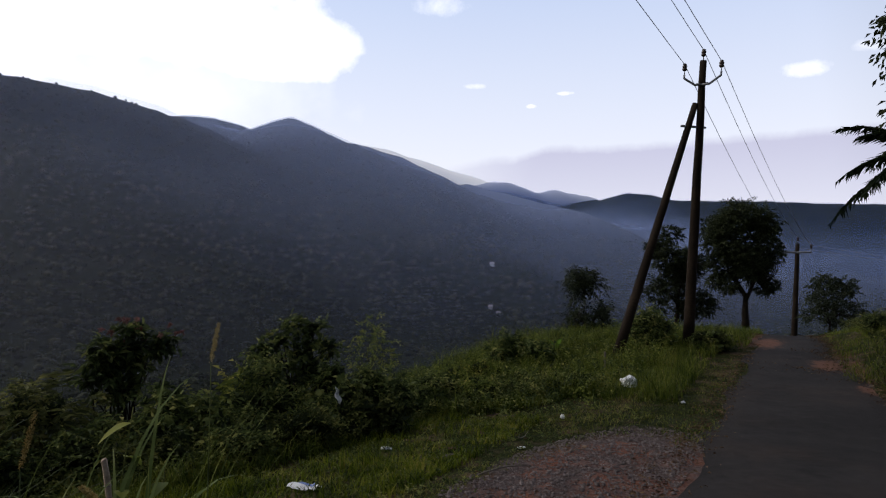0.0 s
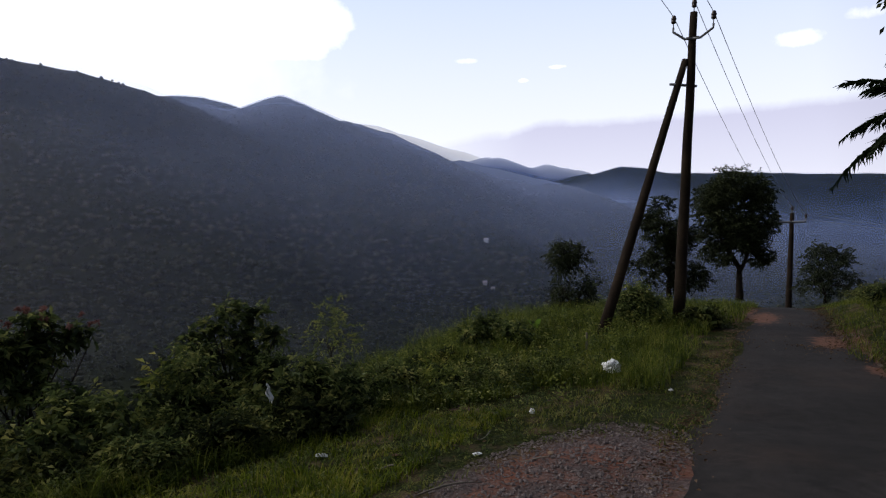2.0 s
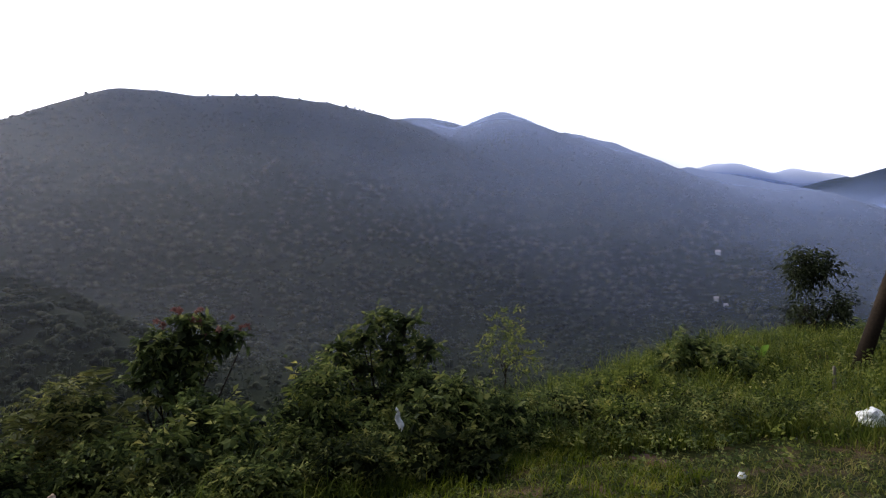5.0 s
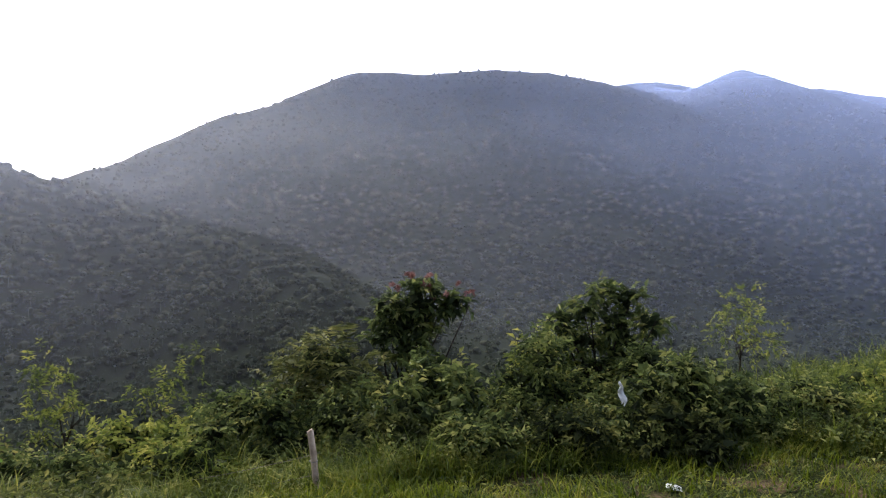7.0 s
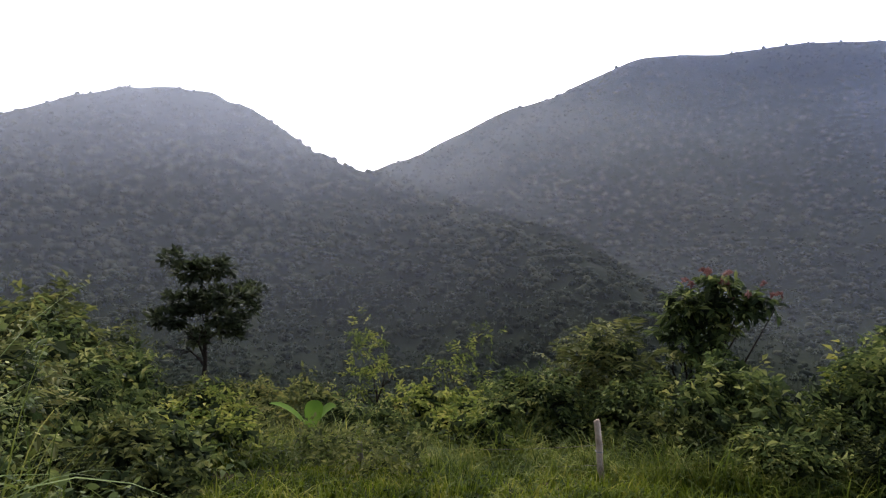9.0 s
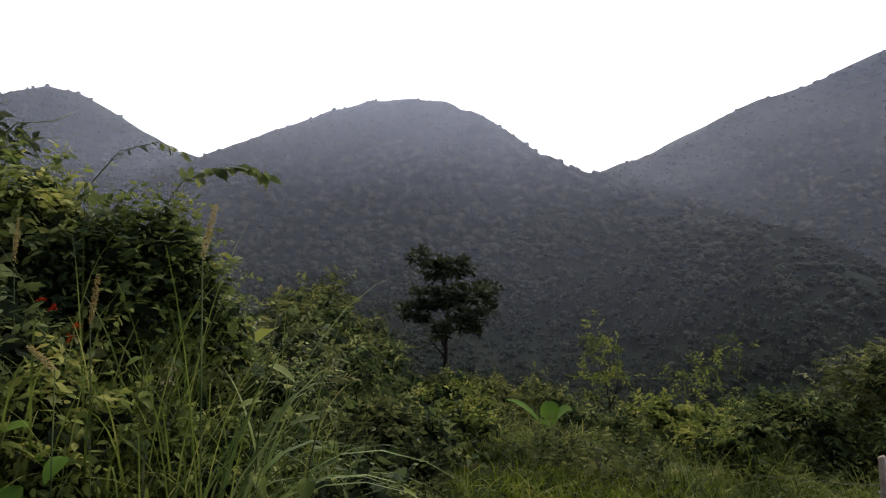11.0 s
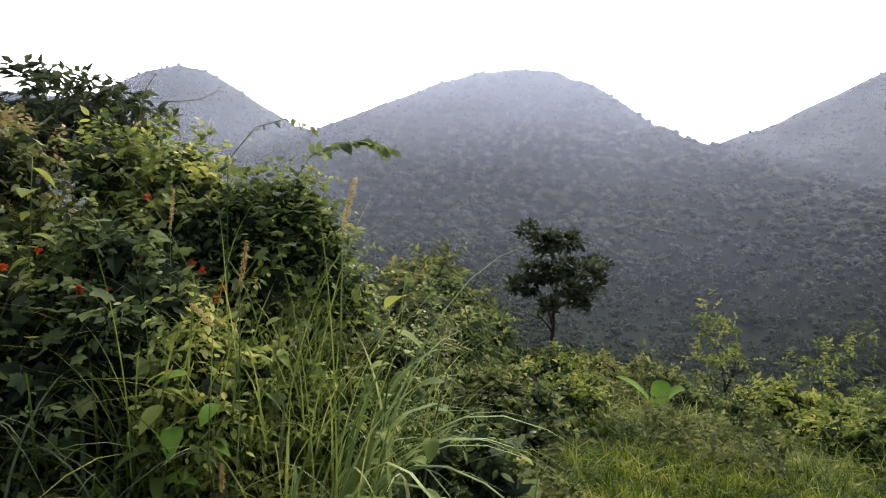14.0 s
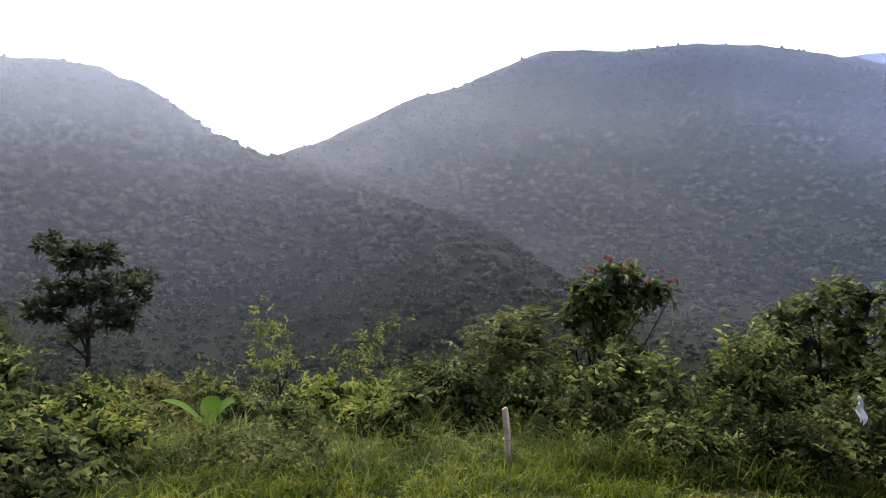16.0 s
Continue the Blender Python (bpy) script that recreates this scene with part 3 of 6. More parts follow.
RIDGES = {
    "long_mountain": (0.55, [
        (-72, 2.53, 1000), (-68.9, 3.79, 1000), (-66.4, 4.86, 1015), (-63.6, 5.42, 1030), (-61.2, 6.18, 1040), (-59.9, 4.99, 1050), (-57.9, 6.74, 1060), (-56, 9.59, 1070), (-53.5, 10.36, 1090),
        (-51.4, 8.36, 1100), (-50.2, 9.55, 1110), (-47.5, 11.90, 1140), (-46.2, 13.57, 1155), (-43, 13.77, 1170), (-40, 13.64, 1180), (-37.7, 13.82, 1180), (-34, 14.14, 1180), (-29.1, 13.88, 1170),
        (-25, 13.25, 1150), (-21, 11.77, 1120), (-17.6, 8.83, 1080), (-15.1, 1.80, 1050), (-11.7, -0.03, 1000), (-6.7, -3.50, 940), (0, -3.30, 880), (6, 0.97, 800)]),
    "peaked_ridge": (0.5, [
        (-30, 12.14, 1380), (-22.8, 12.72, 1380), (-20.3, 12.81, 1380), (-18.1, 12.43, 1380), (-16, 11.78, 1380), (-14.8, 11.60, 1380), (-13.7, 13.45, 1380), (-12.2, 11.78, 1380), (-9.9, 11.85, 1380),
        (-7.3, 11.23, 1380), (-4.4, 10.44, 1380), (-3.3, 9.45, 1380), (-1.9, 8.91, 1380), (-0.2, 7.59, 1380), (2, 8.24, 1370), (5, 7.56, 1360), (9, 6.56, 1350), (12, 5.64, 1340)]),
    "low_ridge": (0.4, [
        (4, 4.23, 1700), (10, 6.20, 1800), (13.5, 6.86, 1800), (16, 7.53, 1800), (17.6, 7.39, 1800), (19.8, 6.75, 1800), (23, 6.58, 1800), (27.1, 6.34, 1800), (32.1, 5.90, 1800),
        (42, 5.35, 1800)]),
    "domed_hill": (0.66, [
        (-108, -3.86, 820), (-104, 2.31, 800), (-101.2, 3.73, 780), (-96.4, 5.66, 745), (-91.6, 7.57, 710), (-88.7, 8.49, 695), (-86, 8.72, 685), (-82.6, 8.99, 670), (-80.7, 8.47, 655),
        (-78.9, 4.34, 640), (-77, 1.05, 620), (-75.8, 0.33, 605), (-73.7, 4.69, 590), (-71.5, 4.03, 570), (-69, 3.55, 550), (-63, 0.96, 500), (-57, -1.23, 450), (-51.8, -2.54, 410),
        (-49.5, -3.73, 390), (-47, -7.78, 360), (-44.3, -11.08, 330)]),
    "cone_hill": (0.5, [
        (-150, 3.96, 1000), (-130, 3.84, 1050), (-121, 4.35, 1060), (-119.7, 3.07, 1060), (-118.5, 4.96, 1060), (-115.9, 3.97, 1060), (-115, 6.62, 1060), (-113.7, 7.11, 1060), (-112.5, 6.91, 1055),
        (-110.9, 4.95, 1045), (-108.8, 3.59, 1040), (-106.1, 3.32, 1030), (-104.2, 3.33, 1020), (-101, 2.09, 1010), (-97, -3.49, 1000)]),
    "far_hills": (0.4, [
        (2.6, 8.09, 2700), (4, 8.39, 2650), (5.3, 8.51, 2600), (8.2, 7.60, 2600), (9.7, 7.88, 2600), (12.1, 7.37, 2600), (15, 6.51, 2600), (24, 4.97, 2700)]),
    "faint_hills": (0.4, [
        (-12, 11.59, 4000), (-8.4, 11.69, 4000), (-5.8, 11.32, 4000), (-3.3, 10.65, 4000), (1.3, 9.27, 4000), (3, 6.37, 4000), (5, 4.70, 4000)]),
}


def fbm(x, y, scale, octaves=4, seed=0):
    """Smooth value noise over the plan, about -1 to 1."""
    total, amp = np.zeros_like(x), 1.0
    for o in range(octaves):
        f = scale * 2 ** o
        xi, yi = np.floor(x * f), np.floor(y * f)
        fx, fy = x * f - xi, y * f - yi
        fx, fy = fx * fx * (3 - 2 * fx), fy * fy * (3 - 2 * fy)

        def corner(i, j):
            s = np.sin((xi + i) * 127.1 + (yi + j) * 311.7 + seed * 17.3 + o * 71.9) * 43758.5453
            return (s - np.floor(s)) * 2 - 1

        top = corner(0, 0) * (1 - fx) + corner(1, 0) * fx
        bot = corner(0, 1) * (1 - fx) + corner(1, 1) * fx
        total += amp * (top * (1 - fy) + bot * fy)
        amp *= 0.5
    return total * 0.6


def hill_top(h):
    return np.clip(h, 0, 400)


def land(x, y):
    """Height of the ground sheet at x, y (arrays)."""
    x, y = np.asarray(x, dtype=float), np.asarray(y, dtype=float)
    r = np.hypot(x - 0.8, y - 2.5)
    z = np.maximum(near_ground(x, y), -78 + 0.01 * r)
    hill = np.full_like(z, -500.0)
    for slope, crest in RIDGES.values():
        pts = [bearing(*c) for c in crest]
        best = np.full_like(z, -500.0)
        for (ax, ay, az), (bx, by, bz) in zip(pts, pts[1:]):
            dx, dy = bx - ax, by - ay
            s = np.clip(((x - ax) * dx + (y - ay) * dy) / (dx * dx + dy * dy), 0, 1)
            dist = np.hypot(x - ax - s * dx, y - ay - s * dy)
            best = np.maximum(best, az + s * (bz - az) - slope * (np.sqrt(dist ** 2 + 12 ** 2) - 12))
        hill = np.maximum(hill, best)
    gullies = fbm(x, y, 1 / 190, 4, 3) * np.clip((r - 200) / 300, 0, 1) * np.clip(1.6 - hill_top(hill) / 260, 0.35, 1.3)
    crest_free = np.clip((r - 150) / 200, 0, 1)
    hill = hill + gullies * 11 + fbm(x, y, 1 / 60, 4, 5) * 2.6 * crest_free
    k = 14.0
    z2 = np.where(r > 120, np.logaddexp(z / k, hill / k) * k, z)
    return z2 + fbm(x, y, 0.9, 3, 1) * 0.05 * np.clip(r / 6, 0.2, 1)


def gz(x, y):
    return float(land(np.array([x]), np.array([y]))[0])


def make_ground():
    az = np.concatenate([np.arange(-150, 45, 0.5), np.arange(45, 210, 4.0)])
    rr = np.concatenate([[0.0], np.geomspace(0.25, 30, 80), np.geomspace(31.5, 240, 45), np.arange(250, 1900, 11.0), np.geomspace(1920, 4600, 34)])
    A, Rr = np.meshgrid(np.radians(az), rr, indexing="ij")
    X, Y = 0.8 + Rr * np.sin(A), 2.5 + Rr * np.cos(A)
    Z = land(X, Y)
    u, v = across(X, Y)
    Z = Z - 0.06 * np.clip(1 - np.abs(v + 1.1) / 1.0, 0, 1) * (Rr < 120)      # bed of the road
    V = np.stack([X, Y, Z], -1).reshape(-1, 3)
    na, nr = len(az), len(rr)
    i, j = np.meshgrid(np.arange(na), np.arange(nr - 1), indexing="ij")
    i2 = (i + 1) % na
    F = np.stack([i * nr + j, i2 * nr + j, i2 * nr + j + 1, i * nr + j + 1], -1).reshape(-1, 4)
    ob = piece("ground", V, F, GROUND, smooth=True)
    tagged(ob, "wooded hills and valley with a grassy red-earth verge", "ground", kind="structure")


def make_road():
    us = np.arange(-40, 62, 0.4)
    rng = np.random.default_rng(3)
    shares = (0.0, 0.1, 0.3, 0.5, 0.7, 0.9, 1.0)
    V = []
    for u in us:
        jl, jr = 0.10 * math.sin(u * 1.7) + rng.normal() * 0.05, 0.10 * math.sin(u * 1.1 + 2) + rng.normal() * 0.06
        for k, share in enumerate(shares):
            v = 0.12 + share * (float(road_right(u)) - 0.12)
            vv = v + (jl if k == 0 else jr if k == 6 else 0)
            off = -0.877 * (0 - 3.03) + 0.479 * (0 - 7.34)
            x, y = 0.479 * u - 0.877 * (vv - off), 0.877 * u + 0.479 * (vv - off)
            crown = 0.06 * share * (1 - share)
            V.append((x, y, float(near_ground(x, y)) + 0.03 + crown - (0.035 if k in (0, 6) else 0)))
    n = len(shares)
    F = [(i * n + k, i * n + k + 1, (i + 1) * n + k + 1, (i + 1) * n + k) for i in range(len(us) - 1) for k in range(n - 1)]
    F = [f[::-1] for f in F]
    ob = piece("road", V, F, ASPHALT, smooth=True)
    tagged(ob, "narrow worn dark asphalt village road", "road", kind="structure")


make_ground()
make_road()


# ---- the woods on the hills, and painted haze ----
def make_forest():
    """Crowns over every slope that shows from the road, as thick in the view far off as near by, and a skin of painted
    haze over them.
    """
    rng = np.random.default_rng(11)
    az = np.arange(-142, 41, 0.25)
    rr = np.concatenate([np.arange(60, 300, 3.0), np.arange(300, 1900, 6.0)])
    A, Rr = np.meshgrid(np.radians(az), rr, indexing="ij")
    Z = land(0.8 + Rr * np.sin(A), 2.5 + Rr * np.cos(A))
    el = np.arctan2(Z - 1.5, Rr)
    crest = np.maximum.accumulate(el, axis=1)
    gain = np.diff(crest, axis=1, prepend=crest[:, :1])
    gain = np.minimum(gain, 0.02) ** 0.85 * (0.75 + np.clip(Rr / 800, 0, 1.3)) + 1e-9 * (gain > 0)
    gain = gain * (Rr < 1400)
    n = 25500
    cell = rng.choice(gain.size, size=n, p=(gain / gain.sum()).ravel())
    ia, ir = np.unravel_index(cell, gain.shape)
    a = np.radians(az[ia] + rng.uniform(-0.13, 0.13, n))
    r = rr[ir] - rng.uniform(0, 6, n)
    x, y = 0.8 + r * np.sin(a), 2.5 + r * np.cos(a)
    z = land(x, y)
    palm = (fbm(x, y, 1 / 140, 2, 9) + rng.normal(size=n) * 0.15 > 0.15 + np.clip(z, -80, 200) / 160) & (r < 1050) & ((z < -10) | (r > 750)) & (rng.uniform(0, 1, n) < 0.6)
    forest = None
    for name, sel, mat, label in (("forest", ~palm, FOREST, "dense dark green woods on hazy hillsides"), ("palm_grove", palm, FOREST_PALM, "grey-green coconut palms on the lower slopes")):
        c = np.stack([x[sel], y[sel], z[sel]], 1)
        m = len(c)
        if name == "forest":
            # each crown a heap of uneven domes, more of them on the nearer slopes; one tint to a crown
            size = rng.uniform(2.4, 4.3, m) * rng.choice([0.75, 1, 1, 1.2], m) * np.clip(r[sel] / 460, 0.55, 1) * np.interp(r[sel], (1220, 1330), (1, 0.42)) * np.where(r[sel] < 780, np.interp(z[sel], (30, 95), (1, 0.68)), 0.95)
            tint = rng.uniform(0, 1, m)
            lumps = np.where(r[sel] < 720, 4, 2)
            own = np.repeat(np.arange(m), lumps)
            k = len(own)
            first = np.concatenate([[True], own[1:] != own[:-1]])
            q, d = rng.uniform(0, 6.283, k), np.where(first, 0.0, rng.uniform(0.35, 0.75, k))
            rise = np.where(first, rng.uniform(0.35, 0.55, k), rng.uniform(0.05, 0.35, k))
            c = c[own] + np.stack([np.cos(q) * d, np.sin(q) * d, rise], 1) * size[own][:, None]
            size = size[own] * np.where(first, rng.uniform(0.55, 0.75, k), rng.uniform(0.36, 0.58, k))
            q = np.arange(5) * math.pi / 2.5
            ring = np.concatenate([np.stack([np.cos(q), np.sin(q), np.full(5, -0.8)], 1) * np.array([0.75, 0.75, 1]), np.stack([np.cos(q + 0.6), np.sin(q + 0.6), np.full(5, 0.3)], 1), [[0, 0, 0.8]]])
            V = ring[None] * rng.uniform(0.65, 1.3, (k, 11, 1)) * rng.uniform(0.85, 1.2, (k, 1, 3)) * np.array([1, 1, 0.85])
            tw = rng.uniform(0, 6.28, k)
            ca, sa = np.cos(tw)[:, None], np.sin(tw)[:, None]
            V = np.stack([V[..., 0] * ca - V[..., 1] * sa, V[..., 0] * sa + V[..., 1] * ca, V[..., 2]], -1) * size[:, None, None] + c[:, None]
            tri = [(i, (i + 1) % 5, 5 + i) for i in range(5)] + [((i + 1) % 5, 5 + (i + 1) % 5, 5 + i) for i in range(5)] + [(5 + i, 5 + (i + 1) % 5, 10) for i in range(5)]
            F = (np.arange(k)[:, None, None] * 11 + np.array(tri)[None]).reshape(-1, 3)
            uv = np.stack([np.repeat(tint[own], 11), np.repeat(rng.uniform(0, 1, k), 11)], 1)
        else:
            # nine drooping fronds round a raised head, on a thin trunk
            uv = None
            head = c + np.array([0, 0, 1.0]) * (rng.uniform(4, 8, m) * np.clip(r[sel] / 500, 0.6, 1))[:, None]
            k = np.arange(9)
            q = (k * 2 * math.pi / 9)[None] + rng.uniform(0, 6, m)[:, None] + rng.normal(size=(m, 9)) * 0.2
            d = np.stack([np.cos(q), np.sin(q), np.zeros_like(q)], -1)
            s = np.stack([-np.sin(q), np.cos(q), np.zeros_like(q)], -1)
            lift = rng.uniform(-0.2, 1.0, (m, 9, 1)) * np.array([0, 0, 1.0])
            L = rng.uniform(2.6, 4.2, (m, 1, 1)) * np.clip(r[sel] / 500, 0.7, 1)[:, None, None]
            midp = head[:, None] + (d * 0.5 + lift * 0.5) * L
            tip = head[:, None] + (d * 0.95 + lift * 0.45 - np.array([0, 0, 0.35])) * L
            V = np.stack([np.broadcast_to(head[:, None], midp.shape), midp + s * 0.5, tip, midp - s * 0.5], 2).reshape(-1, 3)
            face = np.stack([np.cos(a[sel]), -np.sin(a[sel]), np.zeros(m)], 1) * 0.16
            V = np.concatenate([V, np.stack([c - face, c + face, head + face * 0.7, head - face * 0.7], 1).reshape(-1, 3)])
            o = np.arange(m * 10)[:, None] * 4
            F = np.concatenate([o + np.array([[0, 1, 2]]), o + np.array([[0, 2, 3]])])
        ob = piece(name, V.reshape(-1, 3), F, mat, smooth=name == "forest", uv=uv)
        tagged(ob, label, "forest", kind="stuff")
        forest = forest or ob
    # the distance haze is painted on a second, thinner skin over the slopes
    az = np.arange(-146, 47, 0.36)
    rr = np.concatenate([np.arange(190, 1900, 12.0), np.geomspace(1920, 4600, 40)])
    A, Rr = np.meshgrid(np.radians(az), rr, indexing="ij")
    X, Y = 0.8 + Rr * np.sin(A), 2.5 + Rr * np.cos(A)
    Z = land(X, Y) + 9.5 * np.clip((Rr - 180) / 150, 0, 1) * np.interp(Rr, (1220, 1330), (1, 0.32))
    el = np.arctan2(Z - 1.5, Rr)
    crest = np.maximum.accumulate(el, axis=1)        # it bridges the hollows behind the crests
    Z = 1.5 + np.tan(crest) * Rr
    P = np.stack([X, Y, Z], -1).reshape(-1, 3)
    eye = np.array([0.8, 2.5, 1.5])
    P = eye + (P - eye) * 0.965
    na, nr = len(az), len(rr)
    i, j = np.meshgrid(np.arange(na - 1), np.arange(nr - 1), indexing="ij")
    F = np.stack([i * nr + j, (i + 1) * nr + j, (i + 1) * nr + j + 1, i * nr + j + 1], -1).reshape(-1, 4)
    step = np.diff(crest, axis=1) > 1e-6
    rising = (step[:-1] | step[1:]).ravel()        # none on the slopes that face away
    haze_skin = piece("haze_skin", P, F[rising], haze_material(), forest, "distance haze painted on a see-through skin", True)
    facing = Vector((-0.35, 0.2, 0.9)).normalized()        # all normals turned up, so the sky lights the whole haze skin
    haze_skin.data.normals_split_custom_set_from_vertices([facing] * len(P))


make_forest()


# ---- power line ----
def insulator(at, parent, up=(0, 0, 1), k=1.0):
    b = Build()
    a, u = Vector(at), Vector(up)
    b.tube([a, a + u * 0.16 * k], 0.012 * k, 6)
    pin = b.done("pin", STEEL, None, "rusty steel pin")
    pin.parent = parent
    b = Build()
    prof = ((0.13, 0.03), (0.15, 0.055), (0.18, 0.06), (0.19, 0.04), (0.21, 0.055), (0.25, 0.06), (0.27, 0.045), (0.30, 0.045), (0.315, 0.02))
    b.tube([a + u * h * k for h, _ in prof], [r * k for _, r in prof], 10)
    b.done("insulator", PORCELAIN, parent, "dark glazed porcelain")
    return a + u * 0.28 * k


def power_pole(base, top, strut_base=None, arm_turn=0.0, arm=0.42, flat=False, girth=1.0):
    pole = thing("power_pole", base, "tall leaning dark power pole" + (" with a raking strut in roadside grass" if strut_base else " far down the road"), "power pole", "poles of the power line")
    o = Vector(base)
    ax = Vector(top) - o
    up = ax.normalized()
    b = Build()
    n = 10
    b.tube([ax * (i / n) + Vector((0.006 * math.sin(i * 1.9), 0.006 * math.cos(i * 1.3), 0)) for i in range(n + 1)], [(0.135 - 0.055 * i / n) * girth for i in range(n + 1)], 10)
    b.done("shaft", POLE_MAT, pole)
    side = Vector((math.cos(radians(arm_turn)), math.sin(radians(arm_turn)), 0))
    front = Vector((side.y, -side.x, 0))
    root = ax - up * 0.62
    tips = []
    for s in (-1, 1):
        b = Build()
        mid, tip = root + side * s * 0.16 + front * 0.1, root + side * s * arm + front * 0.1 + up * (0.0 if flat else 0.19)
        b.tube([root + front * 0.1, mid, tip, tip + up * 0.09], [0.028 * girth ** 2, 0.028 * girth ** 2, 0.026 * girth ** 2, 0.026 * girth ** 2], 6)
        b.done("cross_arm", STEEL, pole, "bent dark steel channel")
        tips.append(insulator(tip + up * 0.06, pole, up, girth))
    b = Build()
    b.tube([root + up * 0.05 + side * -0.14 + front * 0.02, root + up * 0.05 + side * 0.14 + front * 0.02], 0.02, 6)
    b.done("clamp", STEEL, pole, "steel clamp band")
    tips.append(insulator(ax - up * 0.02, pole, up, girth))
    if strut_base:
        s0 = Vector(strut_base) - o
        s1 = ax - up * 1.05 - (ax - s0).normalized() * 0.02 + side * -0.13
        b = Build()
        b.tube([s0.lerp(s1, i / 8) for i in range(9)], [0.12 - 0.045 * i / 8 for i in range(9)], 10)
        b.done("strut", POLE_MAT, pole, "raking support pole")
        h = 0.765
        p0, p1 = ax * h, s0.lerp(s1, (h * ax.z - s0.z) / (s1.z - s0.z))
        b = Build()
        q = (p1 - p0).normalized()
        b.tube([p0 - q * 0.16, p1 + q * 0.2], 0.03, 6)
        b.done("tie_bar", STEEL, pole, "dark steel bar")
    return [o + t for t in tips]


P1, P1T = (5.95, 15.79, 0.02), (6.28, 15.66, 7.06)
ends1 = power_pole(P1, P1T, (3.9, 14.6, -0.1), -22)
P2 = bearing(28.5, -4.6, 52.0, (0, 0, 1.6))
P2T = bearing(28.8, 3.1, 52.0, (0, 0, 1.6))
ends2 = power_pole(P2, P2T, None, -30, 0.85, True, 1.6)


def wire(a, b, sag, name="power_line", label="thin sagging bare power line between poles", r=0.008, mat=None):
    a, b = Vector(a), Vector(b)
    n = 24
    ob = Build().tube([a.lerp(b, i / n) - Vector((0, 0, sag * 4 * (i / n) * (1 - i / n))) for i in range(n + 1)], r, 5, False).done(name, mat or WIRE)
    tagged(ob, label, "cable" if name == "power_line" else "wire", "wires of the power line" if name == "power_line" else "wires of the old fence")


for i, (a, b) in enumerate(zip(ends1, ends2)):
    wire(a, b, 0.5)
    wire(a, a + Vector((-0.568, -0.823, 0.085)) * 45, 0.25)
for b in (ends2[0], ends2[1]):
    wire(b, Vector(b) + Vector((60, 22, -1.0)), 1.2)


# ---- trees ----
def limb(b, p, d, length, r, depth, rng, tips, bend=0.25, shrink=0.72):
    pts, rad = [p], [r]
    q, way = Vector(p), Vector(d).normalized()
    for i in range(4):
        way = (way + Vector(rng.normal(size=3)) * bend * 0.5 + Vector((0, 0, 0.05))).normalized()
        q = q + way * length / 4
        pts.append(q.copy())
        rad.append(r * (1 - 0.45 * (i + 1) / 4))
    b.tube(pts, rad, 7 if depth > 1 else 5, False)
    if depth == 0:
        tips.append(q)
        return
    for k in range(3 if depth > 1 else 2):
        w = (way + Vector(rng.normal(size=3)) * 0.75).normalized()
        limb(b, pts[3] if k else q, w, length * shrink * rng.uniform(0.8, 1.15), rad[-1] * 0.8, depth - 1, rng, tips, bend, shrink)


def tree(base, height, trunk, blobs, n, leaf, mat, label, seed, category="tree", name="tree", droop=0.3, fine=False, lean=(0, 0), girth=0.022, twig=0.35):
    """A tapered trunk with limbs, and a crown of single leaves over uneven heaps."""
    rng = np.random.default_rng(seed)
    t = thing(name, base, label, category)
    b = Build()
    tips = []
    top = Vector((lean[0], lean[1], trunk))
    b.tube([top * (i / 5) + Vector((0.03 * math.sin(i * 2.1) * trunk / 3, 0.03 * math.cos(i * 1.7) * trunk / 3, 0)) for i in range(6)], [height * girth * (1.25 - 0.6 * i / 5) for i in range(6)], 9)
    for k in range(4):
        a = k * 1.6 + seed
        limb(b, top * (0.75 + 0.06 * k), (math.cos(a) * 0.75, math.sin(a) * 0.75, 1.0), (height - trunk) * 0.32, height * girth * 0.55, 2, rng, tips)
    b.done("trunk", BARK, t, "rough brown trunk and limbs")
    p, d = blob_points(blobs, n // 7, rng, 0.45, 0.25)
    p, way = sprays(p, d, 7, twig, rng)
    way = unit(way - np.array([0, 0, droop]))
    V, F = leaf_arrays(p, way, leaf * rng.uniform(0.6, 1.25, len(p)), leaf * 0.42 * rng.uniform(0.8, 1.2, len(p)), rng, 0.2, 0.2, fine)
    piece("crown", V, F, mat, t, "dark leafy crown", fine == 2)
    return t


def crown_blobs(cx, cy, cz, rx, ry, rz, k, rng, frac=0.5):
    out = []
    for i in range(k):
        d = unit(rng.normal(size=3))
        s = rng.uniform(frac * 0.75, frac * 1.15)
        out.append((cx + d[0] * rx * (1 - s), cy + d[1] * ry * (1 - s), cz + d[2] * rz * (1 - s), rx * s, ry * s, rz * s * 0.9))
    return out


